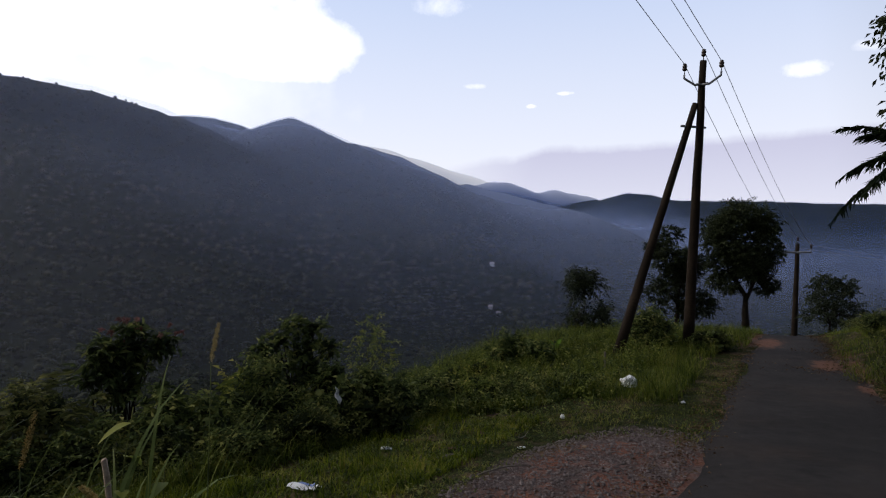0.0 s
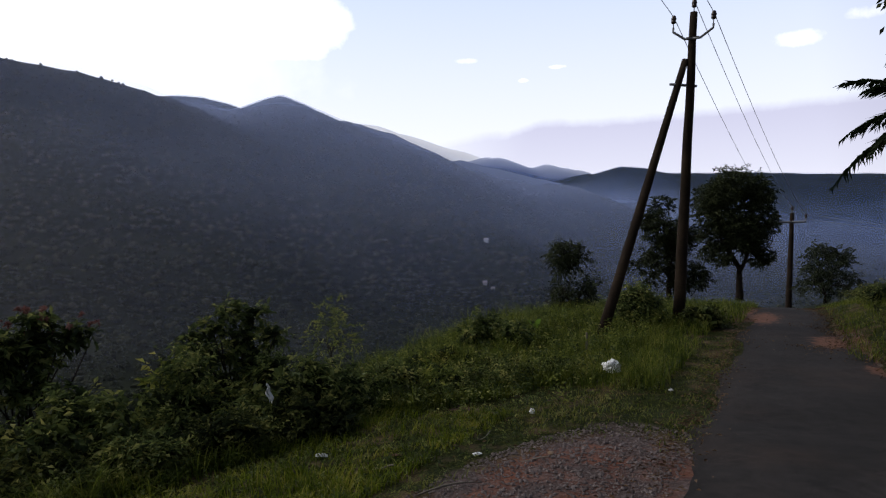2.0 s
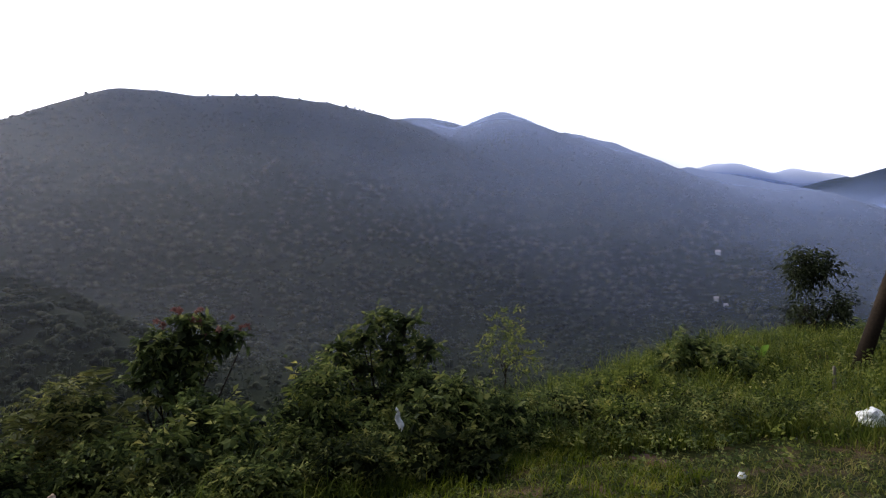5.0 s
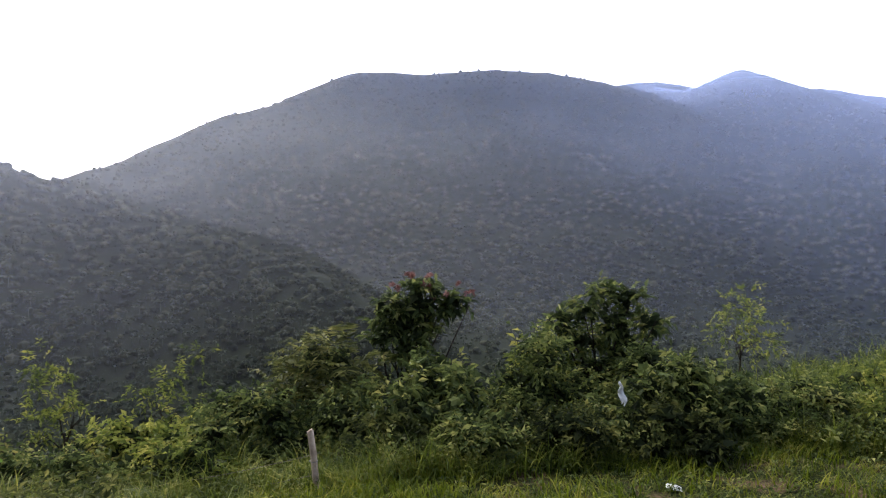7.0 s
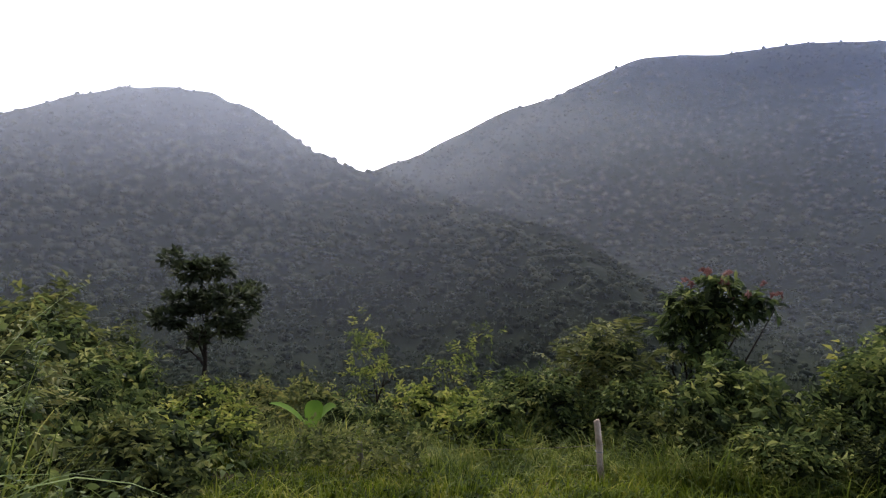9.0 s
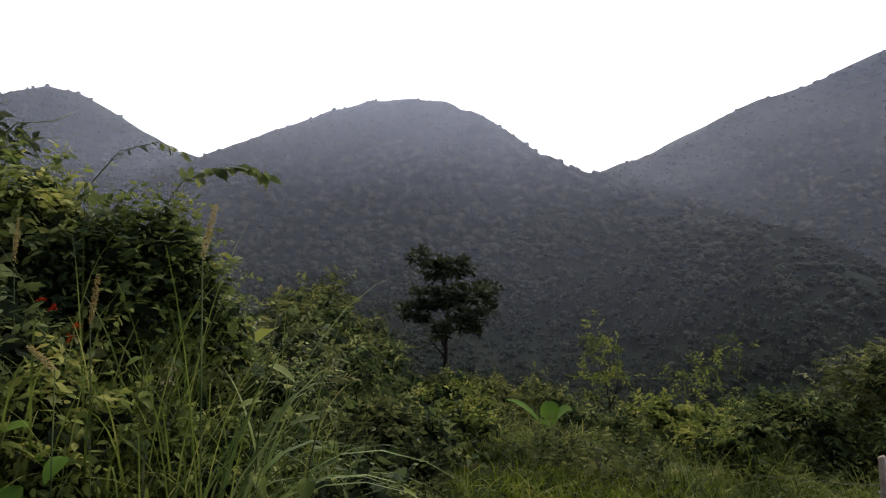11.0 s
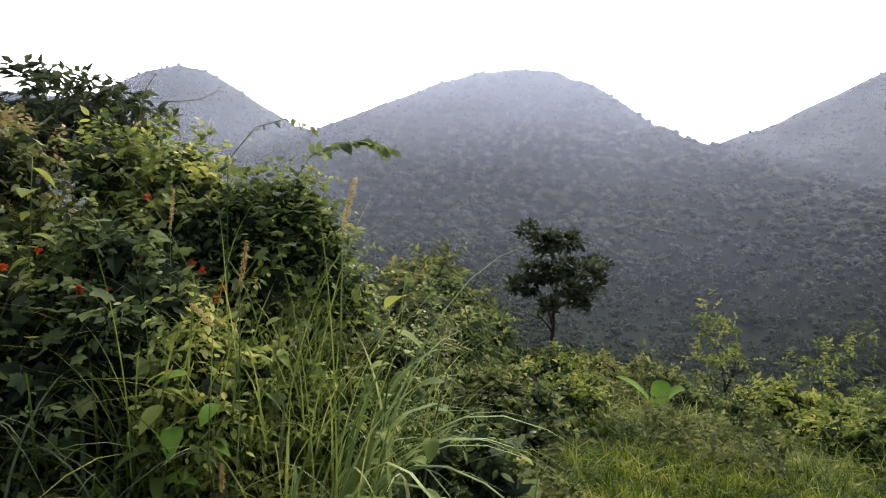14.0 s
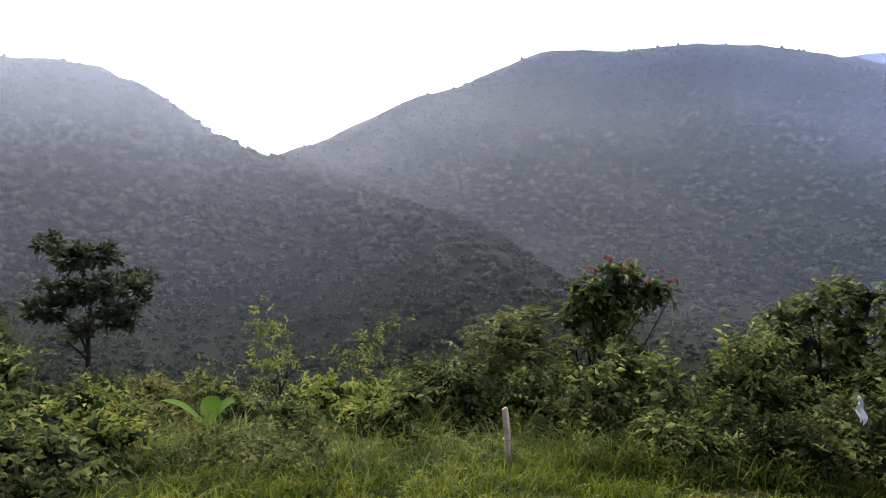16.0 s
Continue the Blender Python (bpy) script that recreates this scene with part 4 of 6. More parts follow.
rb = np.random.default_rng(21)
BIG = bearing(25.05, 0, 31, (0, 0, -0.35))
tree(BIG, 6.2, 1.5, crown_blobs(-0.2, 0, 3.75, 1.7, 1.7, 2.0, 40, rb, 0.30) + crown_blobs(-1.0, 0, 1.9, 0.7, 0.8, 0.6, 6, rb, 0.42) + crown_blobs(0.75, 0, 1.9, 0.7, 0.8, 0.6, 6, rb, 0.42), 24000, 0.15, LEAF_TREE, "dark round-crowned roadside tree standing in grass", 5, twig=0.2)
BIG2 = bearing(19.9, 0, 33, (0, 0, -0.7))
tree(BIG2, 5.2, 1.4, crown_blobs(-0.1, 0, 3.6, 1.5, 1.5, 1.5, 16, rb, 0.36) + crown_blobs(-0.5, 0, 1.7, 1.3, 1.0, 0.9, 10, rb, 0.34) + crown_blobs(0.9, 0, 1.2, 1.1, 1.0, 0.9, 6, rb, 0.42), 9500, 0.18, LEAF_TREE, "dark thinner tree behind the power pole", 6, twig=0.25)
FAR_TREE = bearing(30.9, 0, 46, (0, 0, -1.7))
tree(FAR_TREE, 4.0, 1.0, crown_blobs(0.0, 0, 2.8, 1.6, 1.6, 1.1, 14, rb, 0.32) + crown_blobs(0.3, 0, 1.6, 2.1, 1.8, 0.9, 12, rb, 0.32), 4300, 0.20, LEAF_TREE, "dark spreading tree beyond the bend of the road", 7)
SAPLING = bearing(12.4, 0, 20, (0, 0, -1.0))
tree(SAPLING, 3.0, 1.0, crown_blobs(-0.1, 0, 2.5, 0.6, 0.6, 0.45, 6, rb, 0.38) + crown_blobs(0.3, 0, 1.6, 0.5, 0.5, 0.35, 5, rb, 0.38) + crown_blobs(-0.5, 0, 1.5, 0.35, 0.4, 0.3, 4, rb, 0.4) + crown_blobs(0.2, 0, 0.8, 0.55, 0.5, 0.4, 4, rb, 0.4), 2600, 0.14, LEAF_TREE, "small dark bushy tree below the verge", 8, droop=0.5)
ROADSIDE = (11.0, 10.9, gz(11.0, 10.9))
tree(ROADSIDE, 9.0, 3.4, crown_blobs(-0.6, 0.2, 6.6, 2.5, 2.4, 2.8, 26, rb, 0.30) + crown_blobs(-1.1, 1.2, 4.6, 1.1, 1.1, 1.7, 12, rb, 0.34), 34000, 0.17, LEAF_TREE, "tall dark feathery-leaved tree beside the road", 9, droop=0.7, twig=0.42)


def palm(base, height, n=15, seed=4):
    rng = np.random.default_rng(seed)
    t = thing("coconut_palm", base, "young coconut palm with dark drooping fronds by the road", "palm tree")
    b = Build()
    head = Vector((-0.35, 0.1, height))
    b.tube([head * (i / 8) + Vector((0.05 * math.sin(i * 0.7), 0, 0)) for i in range(9)], [0.09 - 0.02 * i / 8 for i in range(9)], 9)
    b.done("trunk", BARK, t, "ringed grey trunk")
    for k in range(n):
        a = k * 2.4 + rng.uniform(-0.3, 0.3)
        lift = 1.35 - 1.45 * k / n
        d = Vector((math.cos(a), math.sin(a), 0))
        L = rng.uniform(1.9, 2.4)
        pts = [head + d * L * f * (1 - 0.12 * f) + Vector((0, 0, L * (lift * f * 0.75 - 0.55 * f * f))) for f in np.linspace(0, 1, 9)]
        br = Build()
        br.tube(pts, [0.03 * (1 - 0.85 * i / 8) for i in range(9)], 5)
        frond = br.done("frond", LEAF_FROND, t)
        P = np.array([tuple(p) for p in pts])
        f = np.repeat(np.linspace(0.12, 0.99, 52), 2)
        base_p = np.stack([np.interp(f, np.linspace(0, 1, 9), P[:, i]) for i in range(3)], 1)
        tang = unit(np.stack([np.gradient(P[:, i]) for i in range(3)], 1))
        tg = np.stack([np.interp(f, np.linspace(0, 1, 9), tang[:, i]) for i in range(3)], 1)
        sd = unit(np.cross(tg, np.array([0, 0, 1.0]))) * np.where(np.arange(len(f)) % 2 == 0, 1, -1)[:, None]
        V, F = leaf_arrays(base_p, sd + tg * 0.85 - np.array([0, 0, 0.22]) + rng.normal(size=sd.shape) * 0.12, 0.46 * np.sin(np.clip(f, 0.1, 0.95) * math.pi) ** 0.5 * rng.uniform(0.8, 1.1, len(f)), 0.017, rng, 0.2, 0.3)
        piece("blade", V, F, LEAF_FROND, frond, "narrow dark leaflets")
    return t


PALM = bearing(39.8, 0, 15.5, (0.19, 0.59, 0))
palm((PALM[0], PALM[1], gz(PALM[0], PALM[1])), 3.7)


# ---- shrubs ----
def shrub(x, y, blobs, n, leaf, mat, label, seed, droop=0.25, aspect=0.45, fine=False, name="shrub", stems=7, z=None, twig=None, extra=None, lobed=0, lead_by=2.0, feather=0, inner=500):
    """Stems from one root, and twigs with single leaves over a heap; some shrubs carry hand-shaped leaves and flowers."""
    rng = np.random.default_rng(seed)
    base = (x, y, gz(x, y) - 0.03 if z is None else z)
    t = thing(name, base, label, "shrub", "shrubs on the edge of the slope")
    b = Build()
    blobs = [tuple(q) for q in blobs]
    for k in range(stems):
        q = blobs[k % len(blobs)]
        tip = Vector((q[0], q[1], q[2])) + Vector(rng.normal(size=3)) * 0.3 * q[3]
        root = Vector((rng.normal() * 0.06, rng.normal() * 0.06, 0))
        mid = root.lerp(tip, 0.5) + Vector((rng.normal() * 0.08, rng.normal() * 0.08, 0.05))
        b.tube([root, mid, tip], [0.018, 0.013, 0.006], 5, False)
    twig = twig or leaf * 2.6
    p0, d0 = blob_points(blobs, n // 7, rng, 0.3, 0.35)
    keep = p0[:, 2] > -0.2
    p0, d0 = p0[keep], d0[keep]
    p, way = sprays(p0, d0, 7, twig, rng)
    high = np.argsort(-(p0[:, 2] + rng.uniform(0, 0.4, len(p0))))[:max(6, len(p0) // 25)]
    lead, lway = sprays(p0[high], d0[high] * 0.4, 9, twig * lead_by, rng, 1.3)
    b.done("stem", BARK, t, "thin brown branching stem")
    p, way = np.concatenate([p, lead]), np.concatenate([way, lway])
    way = unit(way - np.array([0, 0, droop]))
    size = leaf * rng.uniform(0.45, 1.35, len(p)) * np.repeat(rng.uniform(0.8, 1.2, 1), len(p))
    V, F = leaf_arrays(p, way, size, size * aspect, rng, 0.22, 0.25, fine)
    piece("foliage", V, F, mat, t, smooth=fine == 2)
    # leaves deep in the heap, coloured near black to stand for its inner shade
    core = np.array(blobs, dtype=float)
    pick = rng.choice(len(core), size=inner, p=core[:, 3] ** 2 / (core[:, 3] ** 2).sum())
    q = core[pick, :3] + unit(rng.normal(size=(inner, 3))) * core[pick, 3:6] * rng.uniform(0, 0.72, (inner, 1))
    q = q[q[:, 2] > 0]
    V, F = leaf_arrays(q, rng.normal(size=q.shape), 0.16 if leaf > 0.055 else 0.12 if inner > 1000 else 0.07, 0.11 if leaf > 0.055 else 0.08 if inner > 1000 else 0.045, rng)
    piece("inner_leaves", V, F, LEAF_SHADE, t, "inner leaves coloured dark for shade")
    if feather:
        q, d = blob_points(blobs, feather, rng, 0.8, 0.3)
        q, d = q[q[:, 2] > 0.1], d[q[:, 2] > 0.1]
        V, F = feather_arrays(q, d, 0.36 if feather > 400 else 0.24, rng)
        piece("fronds", V, F, LEAF_GREY if mat is not LEAF_GREY else LEAF_OLIVE, t, "feathery grey-green fronds")
    if lobed:
        q, d = blob_points(blobs, lobed, rng, 0.9, 0.15)
        q, d = q[q[:, 2] > 0.25], d[q[:, 2] > 0.25]
        V, F = lobed_arrays(q, d * 0.8 + rng.normal(size=d.shape) * 0.35 - np.array([0, 0, 0.35]), leaf * rng.uniform(1.2, 2.7, len(q)), rng)
        piece("creeper", V, F, LEAF_MID, t, "hand-shaped creeper leaves")
    if extra:
        mat2, count, mark, label2, blossom = extra
        high = np.nonzero(p0[:, 2] > np.quantile(p0[:, 2], mark))[0]
        idx = rng.choice(high, size=min(count, len(high)), replace=False)
        for i in idx:
            c = np.repeat((p0[i] + d0[i] * twig * 0.9 + np.array([0, 0, blossom]))[None], 14, 0)
            V, F = leaf_arrays(c, rng.normal(size=(14, 3)) + np.array([0, 0, 0.6]), blossom * 1.3, blossom * 0.7, rng)
            F = np.where(F % 4 == 0, 0, F)
            piece("flower_head", V, F, mat2, t, label2)
    return t


def heap(rx, ry, rz, k, seed, frac=0.55, lift=0.8):
    return crown_blobs(0, 0, rz * lift, rx, ry, rz, k, np.random.default_rng(seed), frac)


# the shrub with a red top, and its neighbours
RX, RY = -4.5, 9.1
ACROSS = ((-0.30, 0.05, 1.72, 0.18, 0.16, 0.09), (0.0, 0.0, 1.88, 0.22, 0.18, 0.08), (0.26, 0.1, 1.88, 0.20, 0.18, 0.06), (0.50, 0.0, 1.80, 0.14, 0.14, 0.05), (0.68, 0.0, 1.72, 0.08, 0.08, 0.04), (-0.46, 0.0, 1.50, 0.14, 0.14, 0.08),
          (-0.22, 0.0, 1.55, 0.24, 0.20, 0.13), (0.06, 0.05, 1.66, 0.22, 0.18, 0.10), (-0.26, 0.0, 1.28, 0.22, 0.20, 0.14), (-0.50, 0.0, 1.26, 0.12, 0.12, 0.06), (-0.10, 0.0, 1.05, 0.18, 0.16, 0.16), (-0.05, 0.0, 1.38, 0.16, 0.15, 0.12),
          (0.20, 0.0, 1.62, 0.18, 0.16, 0.11), (0.12, 0.0, 1.40, 0.17, 0.15, 0.12), (0.40, 0.0, 1.68, 0.14, 0.13, 0.07), (0.05, 0.0, 1.15, 0.15, 0.14, 0.13))
shrub(RX, RY, [(0.78 * s - 0.62 * d, 0.62 * s + 0.78 * d, h, a, b, c) for s, d, h, a, b, c in ACROSS],
      1700, 0.15, LEAF_MID, "leafy shrub crowned with red bracts on the slope edge", 31, 0.30, 0.40, True, extra=(PETAL_PINK, 18, 0.84, "small red bracts", 0.045), z=-1.15, twig=0.12, lead_by=1.0, stems=16, inner=160)
# the tall bush beside it, with spreading tiers
TIERS = ((-0.65, 0, 1.25, 0.26, 0.25, 0.12), (-0.35, 0, 1.42, 0.28, 0.25, 0.13), (0.0, 0.1, 1.62, 0.26, 0.25, 0.12), (0.32, 0, 1.58, 0.28, 0.25, 0.13), (0.60, 0, 1.28, 0.26, 0.25, 0.15), (0.12, 0, 1.25, 0.35, 0.3, 0.18),
         (-0.35, 0, 1.0, 0.35, 0.3, 0.18), (0.35, 0, 0.85, 0.42, 0.35, 0.28), (-0.2, 0, 0.55, 0.52, 0.42, 0.36))
shrub(-2.35, 10.2, [(0.72 * s - 0.5 * d, 0.42 * s + 0.87 * d, h * 0.97, a * 0.82, b * 0.82, c * 0.85) for s, d, h, a, b, c in TIERS],
      2100, 0.105, LEAF_MID, "tall bushy dark green shrub with spreading tiers", 33, 0.2, 0.45, z=-0.80, twig=0.17, lead_by=1.4, stems=12, inner=260)
BELT = [
    # x, y, half widths, height, heaps, leaves, leaf length, material, label
    (-3.3, 8.3, 0.95, 0.8, 1.15, 12, 4000, 0.09, LEAF_MID, "dense green creeper-covered shrub"),
    (-2.2, 8.9, 0.9, 0.8, 1.25, 12, 4200, 0.09, LEAF_MID, "green leafy shrub below a red-topped one"),
    (-4.3, 8.0, 0.7, 0.7, 0.95, 10, 2800, 0.09, LEAF_MID, "green leafy shrub on the slope edge"),
    (-2.75, 9.6, 0.6, 0.5, 1.3, 10, 2400, 0.11, LEAF_LIGHT, "bright green leafy shrub before a darker one"),
    (-1.3, 9.6, 0.8, 0.7, 1.0, 10, 3400, 0.08, LEAF_MID, "dense green creeper-covered shrub"),
    (-5.25, 8.2, 0.95, 0.8, 1.70, 12, 1500, 0.08, LEAF_MID, "feathery green shrub on the slope edge"),
    (-0.4, 10.6, 0.8, 0.6, 0.6, 9, 2600, 0.08, LEAF_MID, "low green shrub in tall grass"),
    (0.6, 11.6, 0.9, 0.6, 0.55, 9, 2600, 0.08, LEAF_LIGHT, "low bright green shrub in tall grass"),
    (-5.1, 6.9, 0.8, 0.7, 1.0, 9, 2800, 0.10, LEAF_MID, "low green shrub beside a fence post"),
    (-5.9, 6.2, 0.9, 0.7, 0.75, 9, 2800, 0.09, LEAF_LIGHT, "low bright green shrub on the slope edge"),
    (-6.3, 5.3, 0.9, 0.7, 0.75, 9, 2800, 0.09, LEAF_MID, "low green shrub on the slope edge"),
    (-6.6, 4.5, 0.8, 0.8, 0.75, 9, 2800, 0.09, LEAF_OLIVE, "low olive-green shrub on the slope edge"),
    (-6.9, 3.5, 0.8, 0.8, 0.55, 10, 3000, 0.08, LEAF_GREY, "bushy grey-green shrub under a small tree"),
    (-8.6, 4.6, 0.9, 0.9, 0.9, 10, 2600, 0.10, LEAF_OLIVE, "bushy olive shrub under a small tree"),
    (-6.3, 2.7, 0.8, 0.7, 0.9, 10, 3000, 0.09, LEAF_MID, "bushy green shrub on the slope edge"),
    (-5.4, 2.2, 0.7, 0.6, 1.45, 9, 2800, 0.09, LEAF_OLIVE, "olive-green shrub on the slope edge"),
    (-4.6, 2.2, 0.6, 0.5, 1.25, 9, 2600, 0.09, LEAF_MID, "green shrub at the foot of the thicket"),
    (-7.4, 6.6, 1.0, 0.9, 0.9, 9, 2400, 0.10, LEAF_OLIVE, "olive-green shrub below the edge"),
    (-8.6, 5.4, 1.1, 1.0, 1.0, 9, 2400, 0.11, LEAF_OLIVE, "olive-green shrub below the edge"),
    (-9.4, 2.4, 1.3, 1.2, 1.5, 9, 2600, 0.12, LEAF_DARK, "dark green shrub below the edge"),
    (-3.3, 7.35, 0.5, 0.35, 0.55, 8, 1700, 0.075, LEAF_DARK, "low dark weedy shrub before taller ones"),
    (-2.5, 7.75, 0.5, 0.35, 0.5, 8, 1700, 0.075, LEAF_MID, "low weedy shrub before taller ones"),
    (-1.75, 8.15, 0.5, 0.35, 0.5, 8, 1700, 0.075, LEAF_DARK, "low dark weedy shrub before taller ones"),
    (-1.0, 8.7, 0.5, 0.35, 0.5, 8, 1700, 0.075, LEAF_DARK, "low dark weedy shrub before taller ones"),
    (-4.75, 6.1, 0.5, 0.35, 0.5, 8, 1500, 0.07, LEAF_LIGHT, "low bright weedy shrub beside a post"),
    (-3.5, 2.75, 0.5, 0.4, 0.55, 8, 1800, 0.075, LEAF_DARK, "low dark weedy shrub beside the lay-by"),
    (-4.3, 3.0, 0.6, 0.5, 0.65, 8, 2000, 0.08, LEAF_MID, "low weedy shrub beside the lay-by"),
    (-5.2, 3.45, 0.7, 0.6, 0.65, 8, 2200, 0.08, LEAF_LIGHT, "low bright green shrub beside the lay-by"),
    (1.6, 13.4, 0.7, 0.6, 0.75, 8, 2000, 0.10, LEAF_MID, "low green shrub in tall grass"),
    (5.0, 15.9, 0.62, 0.6, 0.95, 9, 2200, 0.11, LEAF_MID, "round green bush between pole and strut"),
    (6.25, 15.2, 0.4, 0.35, 0.5, 6, 900, 0.10, LEAF_DARK, "dark creeper round the foot of the pole"),
]
for i, (x, y, rx, ry, h, k, n, leaf, mat, label) in enumerate(BELT):
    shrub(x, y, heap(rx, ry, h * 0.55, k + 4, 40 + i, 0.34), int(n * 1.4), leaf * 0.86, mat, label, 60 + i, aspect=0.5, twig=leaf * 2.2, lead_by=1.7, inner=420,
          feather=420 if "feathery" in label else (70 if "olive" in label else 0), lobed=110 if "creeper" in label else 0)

# the thicket on the bank close to the road
BANK = [
    (-2.55, 1.50, 0.55, 0.50, 1.85, 14, 8500, 0.055, LEAF_LIGHT, "tall creeper-hung shrub of the roadside thicket"),
    (-2.50, 0.75, 0.70, 0.60, 2.00, 16, 11000, 0.055, LEAF_LIGHT, "tall creeper-hung shrub of the roadside thicket"),
    (-2.50, 1.15, 0.40, 0.40, 1.82, 12, 5000, 0.055, LEAF_MID, "creeper-hung shrub in the middle of the thicket"),
    (-2.15, -0.1, 0.75, 0.60, 2.05, 16, 8500, 0.065, LEAF_OLIVE, "tall feathery olive-green shrub of the roadside thicket"),
    (-1.75, -0.9, 0.75, 0.65, 2.10, 16, 9500, 0.065, LEAF_LIGHT, "tall feathery light green shrub of the roadside thicket"),
    (-2.75, -0.35, 0.80, 0.60, 1.95, 14, 6500, 0.065, LEAF_RUST, "tall red-tinged olive shrub behind the roadside thicket"),
    (-1.85, 0.95, 0.55, 0.50, 1.40, 12, 5000, 0.062, LEAF_MID, "leafy shrub with red flowers in the thicket"),
    (-1.55, 0.25, 0.55, 0.55, 1.35, 12, 5000, 0.062, LEAF_MID, "leafy shrub with red flowers in the thicket"),
    (-1.6, 1.5, 0.3, 0.3, 1.05, 8, 2400, 0.05, LEAF_LIGHT, "light green leafy weed in the thicket"),
    (-1.7, 1.9, 0.32, 0.3, 0.95, 8, 2400, 0.05, LEAF_LIGHT, "light green leafy weed in the thicket"),
    (-3.1, 0.5, 0.9, 0.7, 1.75, 12, 4500, 0.07, LEAF_DARK, "dark shrub behind the roadside thicket"),
    (-3.2, 2.0, 0.6, 0.5, 1.35, 12, 4600, 0.055, LEAF_OLIVE, "feathery olive-green shrub at the end of the thicket"),
    (-3.9, 2.05, 0.6, 0.5, 1.05, 12, 3600, 0.065, LEAF_MID, "low shrub at the end of the thicket"),
    (-2.2, 2.0, 0.5, 0.4, 1.15, 10, 4200, 0.05, LEAF_MID, "low leafy shrub of the roadside thicket"),
    (-1.75, 1.65, 0.4, 0.4, 0.8, 9, 3000, 0.06, LEAF_MID, "low leafy shrub at the foot of the thicket"),
    (-1.45, 1.0, 0.4, 0.45, 0.75, 9, 3000, 0.07, LEAF_DARK, "low dark shrub at the foot of the thicket"),
    (-1.32, 2.5, 0.28, 0.28, 0.85, 7, 900, 0.065, LEAF_MID, "low leafy weed beside arching grass"),
    (-1.25, 0.3, 0.4, 0.45, 0.75, 9, 3000, 0.07, LEAF_DARK, "low dark shrub at the foot of the thicket"),
]
for i, (x, y, rx, ry, h, k, n, leaf, mat, label) in enumerate(BANK):
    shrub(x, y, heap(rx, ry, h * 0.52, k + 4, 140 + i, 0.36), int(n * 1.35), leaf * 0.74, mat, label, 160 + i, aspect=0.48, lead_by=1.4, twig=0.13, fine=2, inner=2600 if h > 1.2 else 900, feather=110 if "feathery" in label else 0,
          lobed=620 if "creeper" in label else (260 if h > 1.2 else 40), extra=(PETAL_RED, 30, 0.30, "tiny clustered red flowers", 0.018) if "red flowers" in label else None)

# the right-hand bank of the road
RIGHT = [(8.1, 9.8), (9.4, 11.5), (10.6, 14.1), (11.4, 16.5), (10.4, 12.4), (12.6, 15.4), (14.0, 21.0)]
for i, (x, y) in enumerate(RIGHT):
    shrub(x, y, heap(0.7, 0.6, 0.20, 12, 240 + i, 0.42), 2000, 0.07, (LEAF_MID, LEAF_DARK, LEAF_OLIVE)[i % 3], "low weedy shrub on the road bank", 260 + i)

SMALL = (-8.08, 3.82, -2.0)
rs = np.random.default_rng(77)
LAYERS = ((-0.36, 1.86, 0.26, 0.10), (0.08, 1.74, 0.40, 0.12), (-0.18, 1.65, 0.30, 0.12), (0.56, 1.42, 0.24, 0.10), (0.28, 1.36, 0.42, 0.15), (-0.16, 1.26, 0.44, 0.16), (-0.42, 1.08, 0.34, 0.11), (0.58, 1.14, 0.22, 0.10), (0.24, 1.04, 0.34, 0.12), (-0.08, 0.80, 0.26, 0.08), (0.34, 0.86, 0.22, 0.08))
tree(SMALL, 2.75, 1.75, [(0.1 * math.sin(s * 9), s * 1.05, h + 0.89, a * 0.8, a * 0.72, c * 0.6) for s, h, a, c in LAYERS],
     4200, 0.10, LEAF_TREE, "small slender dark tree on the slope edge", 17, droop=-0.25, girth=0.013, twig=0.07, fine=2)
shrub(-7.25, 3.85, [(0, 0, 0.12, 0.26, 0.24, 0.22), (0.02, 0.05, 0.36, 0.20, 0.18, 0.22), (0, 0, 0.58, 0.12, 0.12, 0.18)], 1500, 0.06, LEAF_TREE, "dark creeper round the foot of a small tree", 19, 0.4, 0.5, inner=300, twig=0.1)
THICKET_TREE = (-6.3, -1.9, -1.6)
tree(THICKET_TREE, 4.2, 1.8, crown_blobs(0, 0, 3.4, 1.0, 1.0, 0.55, 9, rs, 0.42), 2200, 0.16, LEAF_TREE, "dark round-leaved tree behind the thicket", 18, twig=0.25, girth=0.02)


# ---- grass ----
def scatter_grass(name, label, n, where, height, width, lean, mat, seed, segs=3, arch=0.35):
    rng = np.random.default_rng(seed)
    p = where(rng, n)
    z = land(p[:, 0], p[:, 1])
    root = np.concatenate([p, z[:, None] - 0.01], 1)
    tuft = 0.85 + 0.75 * fbm(p[:, 0], p[:, 1], 1.7, 2, seed)
    V, F = blade_arrays(root, height * tuft * rng.uniform(0.45, 1.2, len(p)), lean * rng.uniform(0.3, 1.5, len(p)), width * rng.uniform(0.7, 1.3, len(p)), rng, segs, arch)
    ob = piece(name, V, F, mat)
    tagged(ob, label, "grass", kind="stuff")


